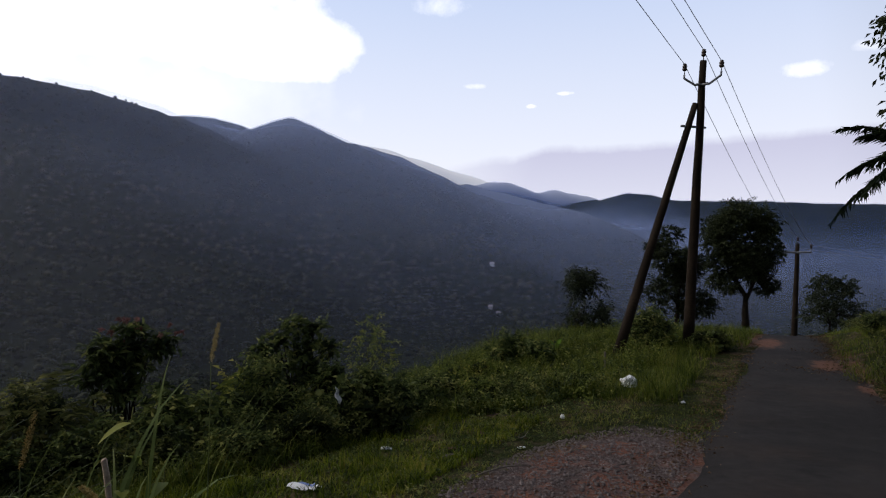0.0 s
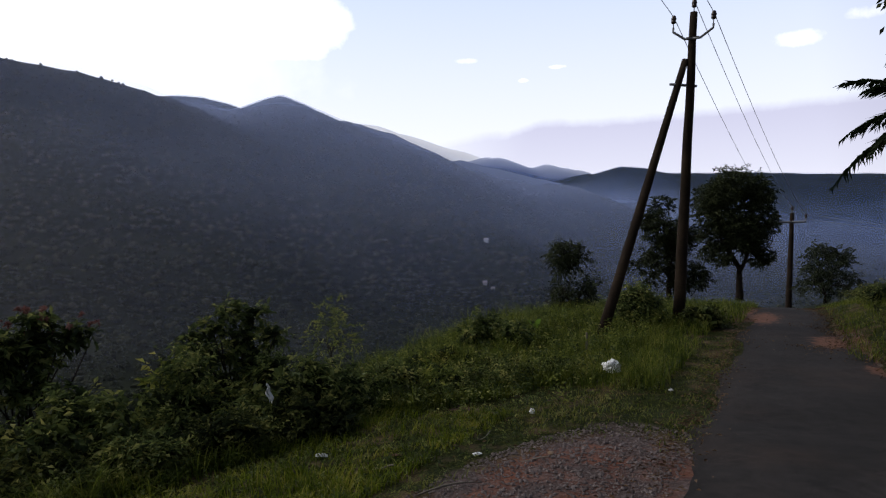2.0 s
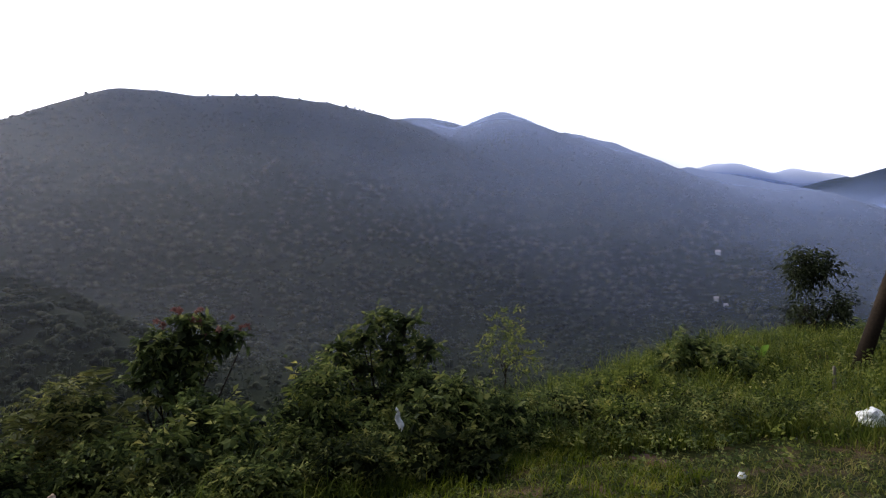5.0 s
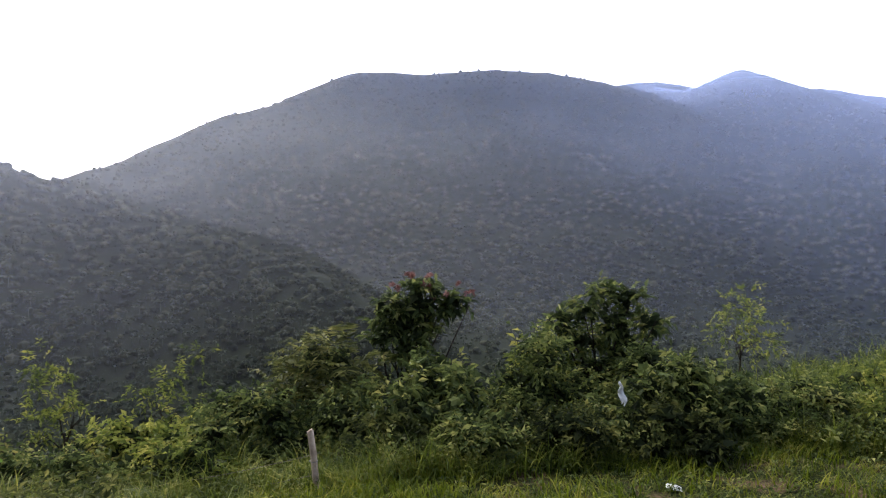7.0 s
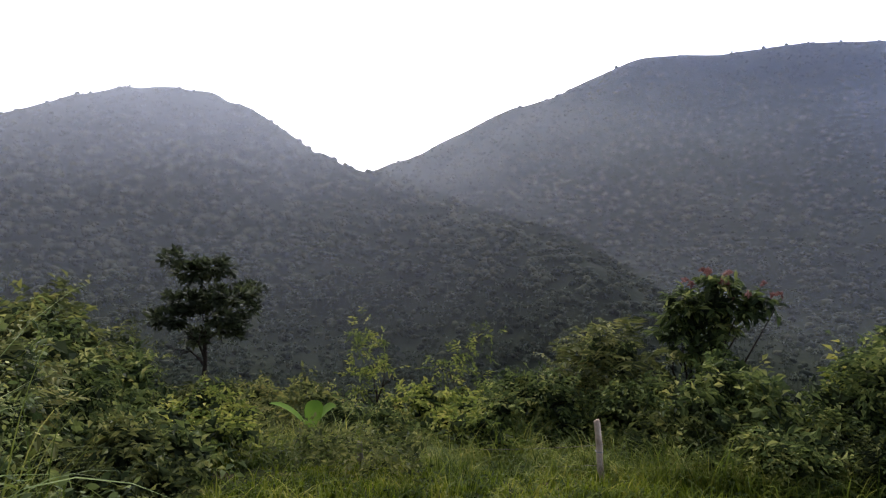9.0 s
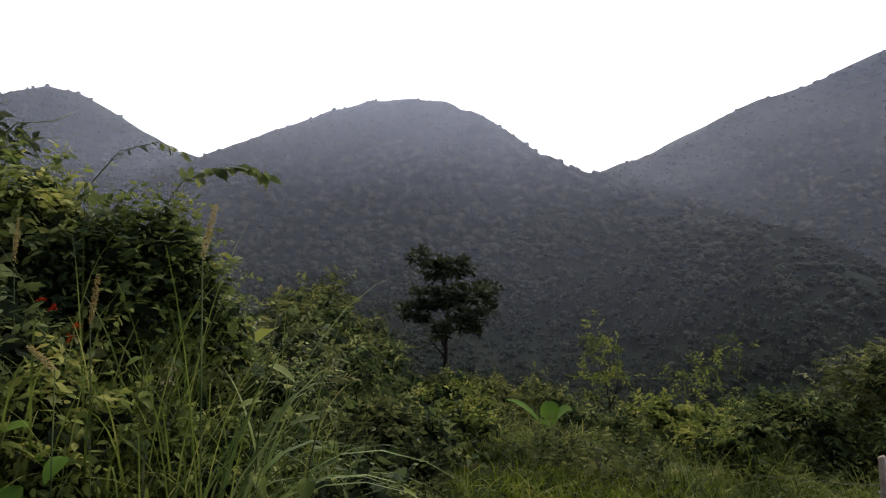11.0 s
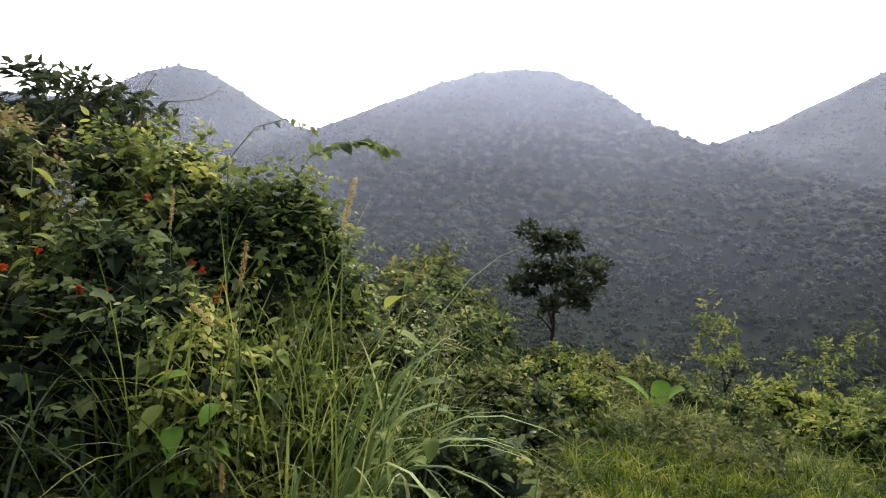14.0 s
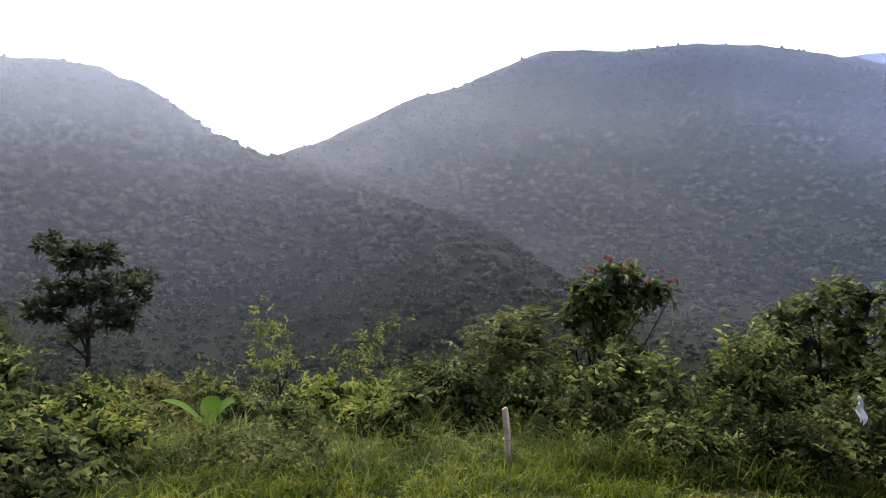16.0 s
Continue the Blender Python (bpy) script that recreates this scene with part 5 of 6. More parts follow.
def strip(u0, u1, v0, v1, clump=0.0):
    """Places between two distances along the road and two from its left edge."""
    off = 0.877 * 3.03 - 0.479 * 7.34

    def where(rng, n):
        u, v = rng.uniform(u0, u1, n), rng.uniform(v0, v1, n)
        x, y = 0.479 * u - 0.877 * (v - off), 0.877 * u + 0.479 * (v - off)
        if clump:
            keep = fbm(x, y, clump, 3, int(u0 * 7 + v0 * 3) % 50) > rng.uniform(-0.6, 0.35, n)
            x, y = x[keep], y[keep]
        bare = ((x - 1.35) * 0.878 - (y - 5.6) * 0.479) ** 2 / 1.5 + ((x - 1.35) * 0.479 + (y - 5.6) * 0.878) ** 2 / 7.0 < rng.uniform(0.5, 1.2, len(x))
        return np.stack([x, y], 1)[~bare]
    return where


scatter_grass("verge_grass", "short yellow-green turf beside the road", 35000, strip(1.5, 15, 0.03, 4.2, 1.1), 0.085, 0.009, 1.0, GRASS_SHORT, 301)
scatter_grass("clearing_grass", "bright short grass of the lay-by", 36000, strip(0.0, 8.5, 2.2, 5.9, 0.8), 0.16, 0.012, 0.8, LAWN, 302)
scatter_grass("tall_grass", "tall bright green grass along the slope edge", 34000, strip(10.2, 22, 0.75, 6.0, 0.7), 0.42, 0.012, 0.7, GRASS, 303)
scatter_grass("edge_grass", "long grass among the shrubs on the slope edge", 6500, strip(-1, 11, 6.4, 7.6, 0.8), 0.5, 0.013, 1.0, GRASS, 304, 5)
scatter_grass("edge_grass", "long arching grass hanging before the shrubs", 1300, strip(0.5, 3.8, 5.6, 6.6, 0.8), 0.40, 0.012, 1.1, GRASS, 308, 5)
scatter_grass("edge_grass", "long arching grass hanging before the shrubs", 5200, strip(4.5, 10.5, 4.75, 5.75, 0.8), 0.42, 0.011, 1.0, GRASS, 309, 5)
scatter_grass("mound_grass", "lush tall green grass in a mound on the slope edge", 15000, strip(8.4, 15.5, 3.6, 6.8, 0.6), 0.72, 0.013, 0.7, GRASS, 311, 4, 0.6)
scatter_grass("bank_grass", "rough green grass on the road bank", 17000, strip(6, 26, -6.0, -2.3, 0.8), 0.30, 0.011, 0.8, GRASS, 305)
scatter_grass("bank_grass", "short rough grass along the far edge of the road", 5200, strip(13.5, 29, -2.9, -1.6, 0.9), 0.24, 0.011, 0.8, GRASS, 315)
scatter_grass("bank_grass", "short rough grass along the far edge of the road", 1600, strip(7, 14, -2.8, -2.1, 0.9), 0.20, 0.011, 0.9, GRASS, 316)
scatter_grass("crest_grass", "bright grass on the crest beyond the pole", 9000, strip(17, 28, 0.2, 5, 0.5), 0.4, 0.014, 0.7, GRASS, 306)
scatter_grass("thicket_grass", "long grass blades through the roadside thicket", 900, lambda rng, n: np.stack([rng.normal(size=n) * 0.35 - 1.85, np.where(rng.uniform(0, 1, n) < 0.6, rng.normal(size=n) * 0.35 + 1.7, rng.uniform(-0.6, 2.3, n))], 1), 0.95, 0.012, 0.7, GRASS, 307, 7, 0.8)


def band(u0, u1, d0, d1):
    """Places at some distance behind the front edge of the rough growth, which swings away from the road."""
    off = 0.877 * 3.03 - 0.479 * 7.34

    def where(rng, n):
        u = rng.uniform(u0, u1, n)
        v = np.interp(u, (0.5, 1.8, 3.3, 4.1, 5.1, 6.4, 8.5, 9.5, 10.9, 13), (4.7, 5.1, 5.3, 5.15, 4.6, 4.15, 3.6, 2.7, 1.7, 0.9)) + rng.uniform(d0, d1, n) + 0.25 * fbm(u, u * 0 + 3.0, 1.3, 2, 4)
        return np.stack([0.479 * u - 0.877 * (v - off), 0.877 * u + 0.479 * (v - off)], 1)
    return where


scatter_grass("rough_grass", "rough green grass before the shrubs", 11000, band(4.4, 11, 0.0, 1.7), 0.34, 0.011, 0.8, GRASS, 312, 4, 0.5)
scatter_grass("rough_grass", "rough green grass at the foot of low shrubs", 3200, band(0.8, 4.6, 0.0, 0.6), 0.26, 0.011, 0.9, GRASS, 314, 4, 0.5)
scatter_grass("mound_grass", "lush arching grass over low shrubs on the slope edge", 6000, band(0.9, 4.4, 0.35, 1.9), 0.52, 0.013, 0.95, GRASS, 313, 5, 0.75)


def grass_clump(x, y, n, height, lean, seed, arch=1.55, width=0.02, mat=None, toward=None):
    rng = np.random.default_rng(seed)
    t = thing("grass_clump", (x, y, gz(x, y) - 0.02), "clump of long arching pale green grass beside the thicket", "grass", "arching grass clumps")
    root = np.concatenate([rng.normal(size=(n, 2)) * 0.09, np.zeros((n, 1))], 1)
    segs = 9
    V, _ = blade_arrays(root, height * rng.uniform(0.6, 1.2, n), lean * rng.uniform(0.5, 1.3, n), width * rng.uniform(0.6, 1.3, n), rng, segs, arch, toward)
    F = [(2 * i, 2 * i + 1, 2 * i + 3, 2 * i + 2) for i in range(segs)]
    for blade in V.reshape(n, -1, 3):
        piece("blade", blade, F, mat or REED_BLADE, t, smooth=True)


grass_clump(-1.12, 2.04, 24, 1.76, 0.48, 401, 1.5, 0.026, None, 1.5)
grass_clump(-1.08, 2.14, 18, 1.62, 0.50, 406, 1.5, 0.024, None, 1.35)
grass_clump(-0.92, 2.1, 16, 1.62, 0.34, 407, 0.9, 0.0055, CLUMP_BLADE, 0.9)
grass_clump(-1.35, 2.0, 20, 1.35, 0.40, 402, 1.25, 0.020, None, 1.3)
grass_clump(-1.25, 2.55, 14, 0.80, 0.38, 405, 1.3, 0.018)
grass_clump(-1.30, 2.2, 20, 1.4, 0.44, 408, 1.45, 0.018, None, 1.5)
# clumps low before the thicket, their colour darkened to stand for shade
for i in range(6):
    grass_clump(-1.18 - 0.12 * (i % 3), -0.4 + 0.42 * i, 20, 1.15 + 0.10 * (i % 4), 0.56, 410 + i, 1.25, 0.014, SHADED_BLADE)


for i, (x, y, n, h) in enumerate(((-1.6, 1.68, 34, 1.7), (-1.7, 1.52, 34, 1.6), (-1.65, 1.84, 40, 1.45), (-1.95, 2.12, 40, 1.45), (-2.6, 2.3, 34, 1.3), (-1.5, 1.3, 20, 1.25), (-1.75, 1.98, 40, 1.3), (-2.25, 2.3, 34, 1.2),
                                   (-1.95, 1.3, 30, 1.85), (-2.0, 1.62, 34, 1.7), (-2.05, 1.9, 36, 1.6), (-2.4, 2.15, 34, 1.5))):
    grass_clump(x, y, int(n * 0.8), h, 0.42, 430 + i, 1.35, 0.0085, CLUMP_BLADE)
# tall thin grass that stands up before the thicket
for i, (x, y, n, h) in enumerate(((-1.42, 1.28, 26, 1.55), (-1.50, 1.42, 34, 1.75), (-1.46, 1.58, 38, 1.65), (-1.52, 1.72, 40, 1.55), (-1.50, 1.86, 38, 1.45), (-1.60, 1.98, 36, 1.40), (-1.75, 2.12, 34, 1.25), (-1.95, 2.25, 34, 1.15), (-1.66, 1.5, 34, 1.9), (-1.8, 1.78, 34, 1.7))):
    grass_clump(x, y, int(n * 0.48), h, 0.42, 450 + i, 0.95, 0.0085, CLUMP_BLADE)


def foxtail(x, y, z, tilt, turn, length, seed):
    """A grass stalk with a bristly spike."""
    t = thing("foxtail_grass", (x, y, gz(x, y)), "bristly yellow-brown foxtail grass spike on a thin stalk", "grass", "foxtail spikes")
    h = z - gz(x, y)
    d = Vector((math.cos(radians(turn)), math.sin(radians(turn)), 0)) * math.sin(radians(tilt)) + Vector((0, 0, math.cos(radians(tilt))))
    b = Build()
    neck = Vector((0, 0, h)) - d * length / 2
    b.tube([Vector((-d.x * 0.2, -d.y * 0.2, 0)), neck * 0.6, neck], [0.0025, 0.0022, 0.0018], 5)
    b.done("stalk", LEAF_MID, t, "thin green stalk")
    rng = np.random.default_rng(seed)
    n = 420
    f = rng.uniform(0, 1, n)
    way = unit(rng.normal(size=(n, 3)) + np.array(d) * 0.9)
    base = np.array(neck) + np.array(d) * (f * length)[:, None] + way * 0.004
    V, F = leaf_arrays(base, way, 0.008 * np.sin(np.clip(f, 0.08, 0.92) * math.pi) ** 0.4, 0.003, rng)
    piece("spike", V, F, SPIKE, t)


for i, (x, y, z, tilt, turn, L) in enumerate([(-1.82, 1.23, 1.26, 6, 80, 0.16), (-1.17, 1.75, 1.15, 12, 60, 0.15), (-0.97, 1.70, 1.03, 50, -100, 0.09), (-0.81, 2.14, 1.38, 14, 70, 0.13),
                                              (-1.0, 1.75, 0.52, 18, 20, 0.11), (-2.2, 0.9, 0.75, 12, 60, 0.10)]):
    foxtail(x, y, z, tilt, turn, L, 500 + i)


def broad_leaf_plant(x, y, leaves, seed, label):
    rng = np.random.default_rng(seed)
    t = thing("broad_leaf_plant", (x, y, gz(x, y) - 0.02), label, "plant", "broad-leaved plants")
    for a, tilt, L, W in leaves:
        d = Vector((math.cos(radians(a)), math.sin(radians(a)), 0))
        n, m = 9, 5
        V = []
        for i in range(n):
            f = i / (n - 1)
            c = d * L * f * math.cos(radians(tilt)) + Vector((0, 0, L * f * math.sin(radians(tilt)) - 0.35 * L * f * f + 0.25))
            s = Vector((-d.y, d.x, 0))
            w = W * math.sin(math.pi * min(0.98, f * 0.93 + 0.05)) ** 0.7
            for k in range(m):
                g = k / (m - 1) * 2 - 1
                V.append(c + s * g * w + Vector((0, 0, abs(g) * w * 0.35)))
        F = [(i * m + k, i * m + k + 1, (i + 1) * m + k + 1, (i + 1) * m + k) for i in range(n - 1) for k in range(m - 1)]
        leaf = piece("leaf", [tuple(v) for v in V], F, LEAF_BROAD, t, smooth=True)
        b = Build()
        b.tube([Vector((0, 0, 0)), Vector((0, 0, 0.15)) + d * 0.02, Vector((0, 0, 0.26)) + d * 0.05], [0.014, 0.012, 0.008], 5)
        b.done("leaf_stalk", LEAF_LIGHT, leaf)


broad_leaf_plant(-5.7, 4.6, [(73, 62, 0.52, 0.16), (-107, 52, 0.72, 0.09), (150, 75, 0.5, 0.10)], 601, "broad pale green banana-like plant in low shrubs")
broad_leaf_plant(2.46, 14.2, [(-60, 70, 0.42, 0.07), (150, 60, 0.38, 0.06), (40, 70, 0.36, 0.06)], 602, "broad pale green banana-like plant in tall grass")
broad_leaf_plant(-1.25, 1.15, [(20, 20, 0.22, 0.05), (80, 15, 0.2, 0.05), (-60, 25, 0.2, 0.045), (150, 30, 0.2, 0.05)], 603, "low broad-leaved weed in the thicket")


def weeds(name, label, n, where, height, leaf, mat, seed):
    """Low leafy weeds: short upright twigs with leaves, too many to count."""
    rng = np.random.default_rng(seed)
    p = where(rng, n)
    z = land(p[:, 0], p[:, 1])
    root = np.concatenate([p, z[:, None]], 1) + np.array([0, 0, 1.0]) * (height * rng.uniform(0.0, 0.8, len(p)))[:, None]
    P, W = sprays(root, np.tile(np.array([[0, 0, 0.8]]), (len(p), 1)), 6, height * 0.7, rng, 0.3)
    s = leaf * rng.uniform(0.5, 1.3, len(P))
    V, F = leaf_arrays(P, W, s, s * 0.5, rng)
    tagged(piece(name, V, F, mat), label, "weeds", kind="stuff")


weeds("verge_weeds", "leafy green weeds among tall grass", 1900, strip(8.5, 21, 1.6, 6.5, 0.7), 0.40, 0.06, LEAF_LIGHT, 701)
weeds("verge_weeds", "dark leafy weeds among tall grass", 1600, strip(8, 21, 1.8, 6.5, 0.9), 0.34, 0.06, LEAF_MID, 702)
weeds("edge_weeds", "leafy weeds at the foot of the shrubs", 2600, strip(2.0, 10, 6.2, 8, 0.8), 0.34, 0.06, LEAF_MID, 703)
weeds("edge_weeds", "leafy weeds at the foot of the thicket", 1800, strip(-1, 2.5, 4.6, 7.5, 0.8), 0.34, 0.065, LEAF_DARK, 706)
weeds("rough_weeds", "leafy green weeds before the shrubs", 2600, band(4.6, 11, 0.15, 2.0), 0.32, 0.055, LEAF_MID, 708)
weeds("rough_weeds", "dark leafy weeds before the shrubs", 1500, band(4.6, 11, 0.25, 2.0), 0.30, 0.055, LEAF_DARK, 709)
spot_rng = np.random.default_rng(5)
for i, u in enumerate((5.2, 6.0, 6.8, 7.7, 8.6, 9.4)):
    (x, y), = band(u, u + 0.01, 0.9, 1.3)(spot_rng, 1)
    shrub(x, y, heap(0.45, 0.4, 0.28, 9, 270 + i, 0.4), 1700, 0.06, (LEAF_MID, LEAF_DARK, LEAF_LIGHT)[i % 3], "low leafy weed shrub in rough grass", 280 + i, aspect=0.45, inner=150)
weeds("foot_weeds", "dark leafy weeds at the foot of the thicket", 1900, lambda rng, n: np.stack([rng.uniform(-4.2, -1.0, n), 2.25 + rng.uniform(0, 1, n) ** 1.6 * 0.85], 1), 0.24, 0.05, LEAF_DARK, 707)
scatter_grass("foot_grass", "rough grass at the foot of the thicket", 2600, lambda rng, n: np.stack([rng.uniform(-4.4, -0.9, n), 2.2 + rng.uniform(0, 1, n) ** 1.4 * 1.1], 1), 0.30, 0.010, 0.9, GRASS, 310, 4)
weeds("turf_weeds", "small flat weeds in the short turf", 6500, strip(0, 13, 0.8, 6.2, 0.9), 0.07, 0.035, LEAF_MID, 704)
weeds("bank_weeds", "leafy weeds on the road bank", 2600, strip(6, 28, -6.5, -2.3, 0.8), 0.4, 0.09, LEAF_OLIVE, 705)


def oval_leaf(base, turn, length, share, rise, droop):
    """One pointed oval leaf, folded along its rib and bending down to the tip."""
    d, n, m = Vector((math.cos(turn), math.sin(turn), 0)), 8, 5
    side = Vector((-d.y, d.x, 0))
    V = []
    for i in range(n):
        f = i / (n - 1)
        c = Vector(base) + d * length * f * (1 - 0.15 * droop * f) + Vector((0, 0, length * (rise * f - droop * f * f)))
        w = length * share * math.sin(math.pi * min(0.99, 0.06 + 0.93 * f ** 0.8)) ** 0.8
        for k in range(m):
            g = k / (m - 1) * 2 - 1
            V.append(tuple(c + side * g * w + Vector((0, 0, (abs(g) - 0.5 * g * g) * w * 0.5))))
    return V, [(i * m + k, i * m + k + 1, (i + 1) * m + k + 1, (i + 1) * m + k) for i in range(n - 1) for k in range(m - 1)]


def climber(x, y, z, h, n, leaf, seed, label="slender climber with oval light green leaves", mat=None, lean=0.25):
    """A thin upright stem with single oval leaves, each a part of its own."""
    rng = np.random.default_rng(seed)
    t = thing("climber", (x, y, z), label, "plant", "climbers in the thicket")
    d = Vector((rng.normal() * lean, rng.normal() * lean, 1)).normalized()
    pts = [d * h * f + Vector((0.03 * math.sin(f * 5 + seed), 0.03 * math.cos(f * 4), 0)) for f in np.linspace(0, 1, 7)]
    Build().tube(pts, [0.005 - 0.003 * i / 6 for i in range(7)], 5).done("stem", LEAF_OLIVE, t)
    for k in range(n):
        f = 0.35 + 0.65 * (k + 0.5) / n
        c = np.array([[np.interp(f, np.linspace(0, 1, 7), [p[i] for p in pts]) for i in range(3)]])
        a = k * 2.4 + seed
        V, F = oval_leaf(c[0], a, leaf * rng.uniform(0.7, 1.25), rng.uniform(0.24, 0.32), rng.uniform(-0.35, 0.25), rng.uniform(0.3, 0.6))
        piece("leaf", V, F, mat or LEAF_LIGHT, t, smooth=True)


for i, (x, y, h, n, leaf) in enumerate(((-1.35, 1.35, 0.8, 9, 0.11), (-1.75, 1.75, 1.0, 9, 0.10), (-1.65, 0.75, 1.45, 10, 0.11), (-1.2, 0.6, 0.9, 8, 0.12), (-1.08, 2.16, 1.2, 7, 0.085), (-0.98, 2.3, 0.95, 7, 0.10), (-1.05, 2.5, 0.5, 6, 0.11),
                                        (-2.1, 2.25, 0.9, 8, 0.08), (-2.9, 2.5, 0.7, 8, 0.08), (-1.5, -0.2, 1.5, 9, 0.10))):
    climber(x, y, gz(x, y), h, n, leaf, 620 + i)
climber(-1.18, 1.42, gz(-1.18, 1.42), 0.80, 6, 0.115, 634, "climber with broad yellow-green leaves before the thicket", LEAF_BROAD)
climber(-1.30, 1.62, gz(-1.30, 1.62), 0.70, 6, 0.095, 635, "climber with broad yellow-green leaves before the thicket", LEAF_BROAD)


def creeper_spray(points, n, leaf, seed, label, mat):
    """A bending shoot with paired leaflets, or bare tendrils where n is nought."""
    rng = np.random.default_rng(seed)
    t = thing("creeper_shoot", points[0], label, "plant", "creeper shoots over the thicket")
    o = Vector(points[0])
    P = [Vector(p) - o for p in points]
    Build().tube(P, [0.0035 - 0.002 * i / (len(P) - 1) for i in range(len(P))], 5).done("shoot", LEAF_OLIVE, t)
    if n:
        A = np.array([tuple(p) for p in P])
        f = np.repeat(np.linspace(0.2, 1, n // 2), 2)
        g = np.linspace(0, 1, len(A))
        c = np.stack([np.interp(f, g, A[:, i]) for i in range(3)], 1)
        tang = unit(np.stack([np.interp(f, g, np.gradient(A[:, i])) for i in range(3)], 1))
        sd = unit(np.cross(tang, np.array([0, 0, 1.0]))) * np.where(np.arange(len(f)) % 2, 1, -1)[:, None]
        V, F = leaf_arrays(c, sd + tang * 0.5 + rng.normal(size=sd.shape) * 0.3 - np.array([0, 0, 0.25]), leaf * rng.uniform(0.7, 1.2, len(f)), leaf * 0.42, rng, 0.15, 0.2, 2)
        for leaflet in V.reshape(len(f), -1, 3):
            piece("leaflet", leaflet, [(0, 1, 2), (1, 3, 2), (2, 3, 4), (3, 5, 4)], mat, t, smooth=True)


creeper_spray([(-2.55, 1.50, 1.30), (-2.60, 1.62, 1.52), (-2.66, 1.76, 1.60), (-2.70, 1.90, 1.62), (-2.72, 2.02, 1.58)], 46, 0.10, 640, "drooping leafy shoot reaching out of the thicket", LEAF_MID)
creeper_spray([(-2.6, 1.2, 1.5), (-2.62, 1.32, 1.66), (-2.65, 1.5, 1.72), (-2.68, 1.6, 1.68)], 18, 0.07, 641, "leafy yellow-green shoot above the thicket", LEAF_OLIVE)
creeper_spray([(-2.5, 0.75, 1.65), (-2.5, 0.78, 1.8), (-2.5, 0.84, 1.9), (-2.52, 0.86, 1.86), (-2.52, 0.82, 1.84)], 0, 0, 642, "bare curling tendril above the thicket", LEAF_OLIVE)
creeper_spray([(-2.5, 0.8, 1.66), (-2.52, 0.9, 1.76), (-2.54, 1.05, 1.78), (-2.56, 1.15, 1.84)], 0, 0, 643, "bare curling tendril above the thicket", LEAF_OLIVE)
creeper_spray([(-1.9, -0.3, 1.7), (-1.92, -0.25, 1.85), (-1.95, -0.15, 1.95), (-1.97, -0.05, 2.0)], 16, 0.05, 644, "thin reddish shoot above the thicket", LEAF_OLIVE)


def slender_tree(x, y, h, seed, label):
    """A thin pale sapling with airy yellow-green tiers."""
    z = gz(x, y)
    r = np.random.default_rng(seed)
    tree((x, y, z), h, h * 0.5, [(r.normal() * 0.18, r.normal() * 0.18, h * (0.5 + 0.5 * k / 7), 0.42 - 0.03 * k, 0.42 - 0.03 * k, 0.08) for k in range(8)], 700, 0.08, LEAF_LIGHT, label, seed, droop=0.1, girth=0.010, twig=0.18)


slender_tree(-1.5, 13.2, 1.6, 651, "airy yellow-green sapling on the slope edge")
slender_tree(-8.3, 6.4, 2.2, 652, "airy yellow-green sapling below the edge")
slender_tree(-7.4, 7.4, 1.9, 653, "airy yellow-green sapling below the edge")


def dead_twig(x, y, turn, L):
    z = gz(x, y) + 0.03
    d = Vector((math.cos(radians(turn)), math.sin(radians(turn)), 0))
    ob = Build().tube([d * L * f + Vector((0, 0, 0.04 * math.sin(f * 3 + turn))) for f in np.linspace(0, 1, 6)], [0.009, 0.008, 0.008, 0.007, 0.005, 0.003], 5).done("dry_twig", POST_GREY)
    ob.location = (x, y, z)
    tagged(ob, "dry grey twig lying on the gravel", "twig", "twigs on the verge")


for x, y, turn, L in ((0.3, 6.1, 25, 0.6), (0.1, 7.0, 140, 0.25), (0.9, 7.9, 60, 0.3), (6.6, 10.2, 10, 0.4), (1.2, 6.9, -20, 0.3)):
    dead_twig(x, y, turn, L)


# ---- fence posts, litter, houses ----
def post(x, y, top, length, r, mat, tilt, label, name="fence_post"):
    rng = np.random.default_rng(int(abs(x * 100)))
    d = Vector((math.sin(radians(tilt)), -0.05, math.cos(radians(tilt))))
    t = thing(name, (x, y, top - length), label, "post", "old fence posts")
    b = Build()
    b.tube([d * length * f + Vector((rng.normal() * 0.003, rng.normal() * 0.003, 0)) for f in (0, 0.2, 0.45, 0.7, 0.9, 0.985, 1.0)], [r, r * 1.04, r * 0.92, r * 1.0, r * 0.9, r * 0.93, r * 0.82], 5)
    b.done("stake", mat, t)
    b = Build()
    p = d * length * 0.6
    b.tube([p + Vector((math.cos(a) * r * 1.12, math.sin(a) * r * 1.12, 0)) for a in np.linspace(0, 6.28, 9)], 0.003, 4, False)
    b.done("wire_tie", STEEL, t, "rusty wire loop")


post(-3.26, 6.44, -0.23, 0.66, 0.032, POST_PALE, -9, "short pale weathered fence post in grass")
post(-5.74, 5.3, -0.97, 0.5, 0.03, POST_GREY, 4, "short grey-brown fence post among shrubs")
post(-5.26, 3.1, -0.59, 0.6, 0.03, POST_GREY, 1, "short grey-brown fence post among shrubs")
post(-4.47, 4.73, -0.62, 0.55, 0.03, POST_GREY, -8, "short grey-brown fence post among shrubs")
for a, b in (((-3.26, 6.44, -0.42), (-5.74, 5.3, -1.12)), ((-3.26, 6.44, -0.60), (-5.74, 5.3, -1.25)), ((-5.74, 5.3, -1.12), (-5.26, 3.1, -0.80))):
    wire(a, b, 0.06, "fence_wire", "thin rusty fence wire slack between old posts", 0.002, POST_GREY)
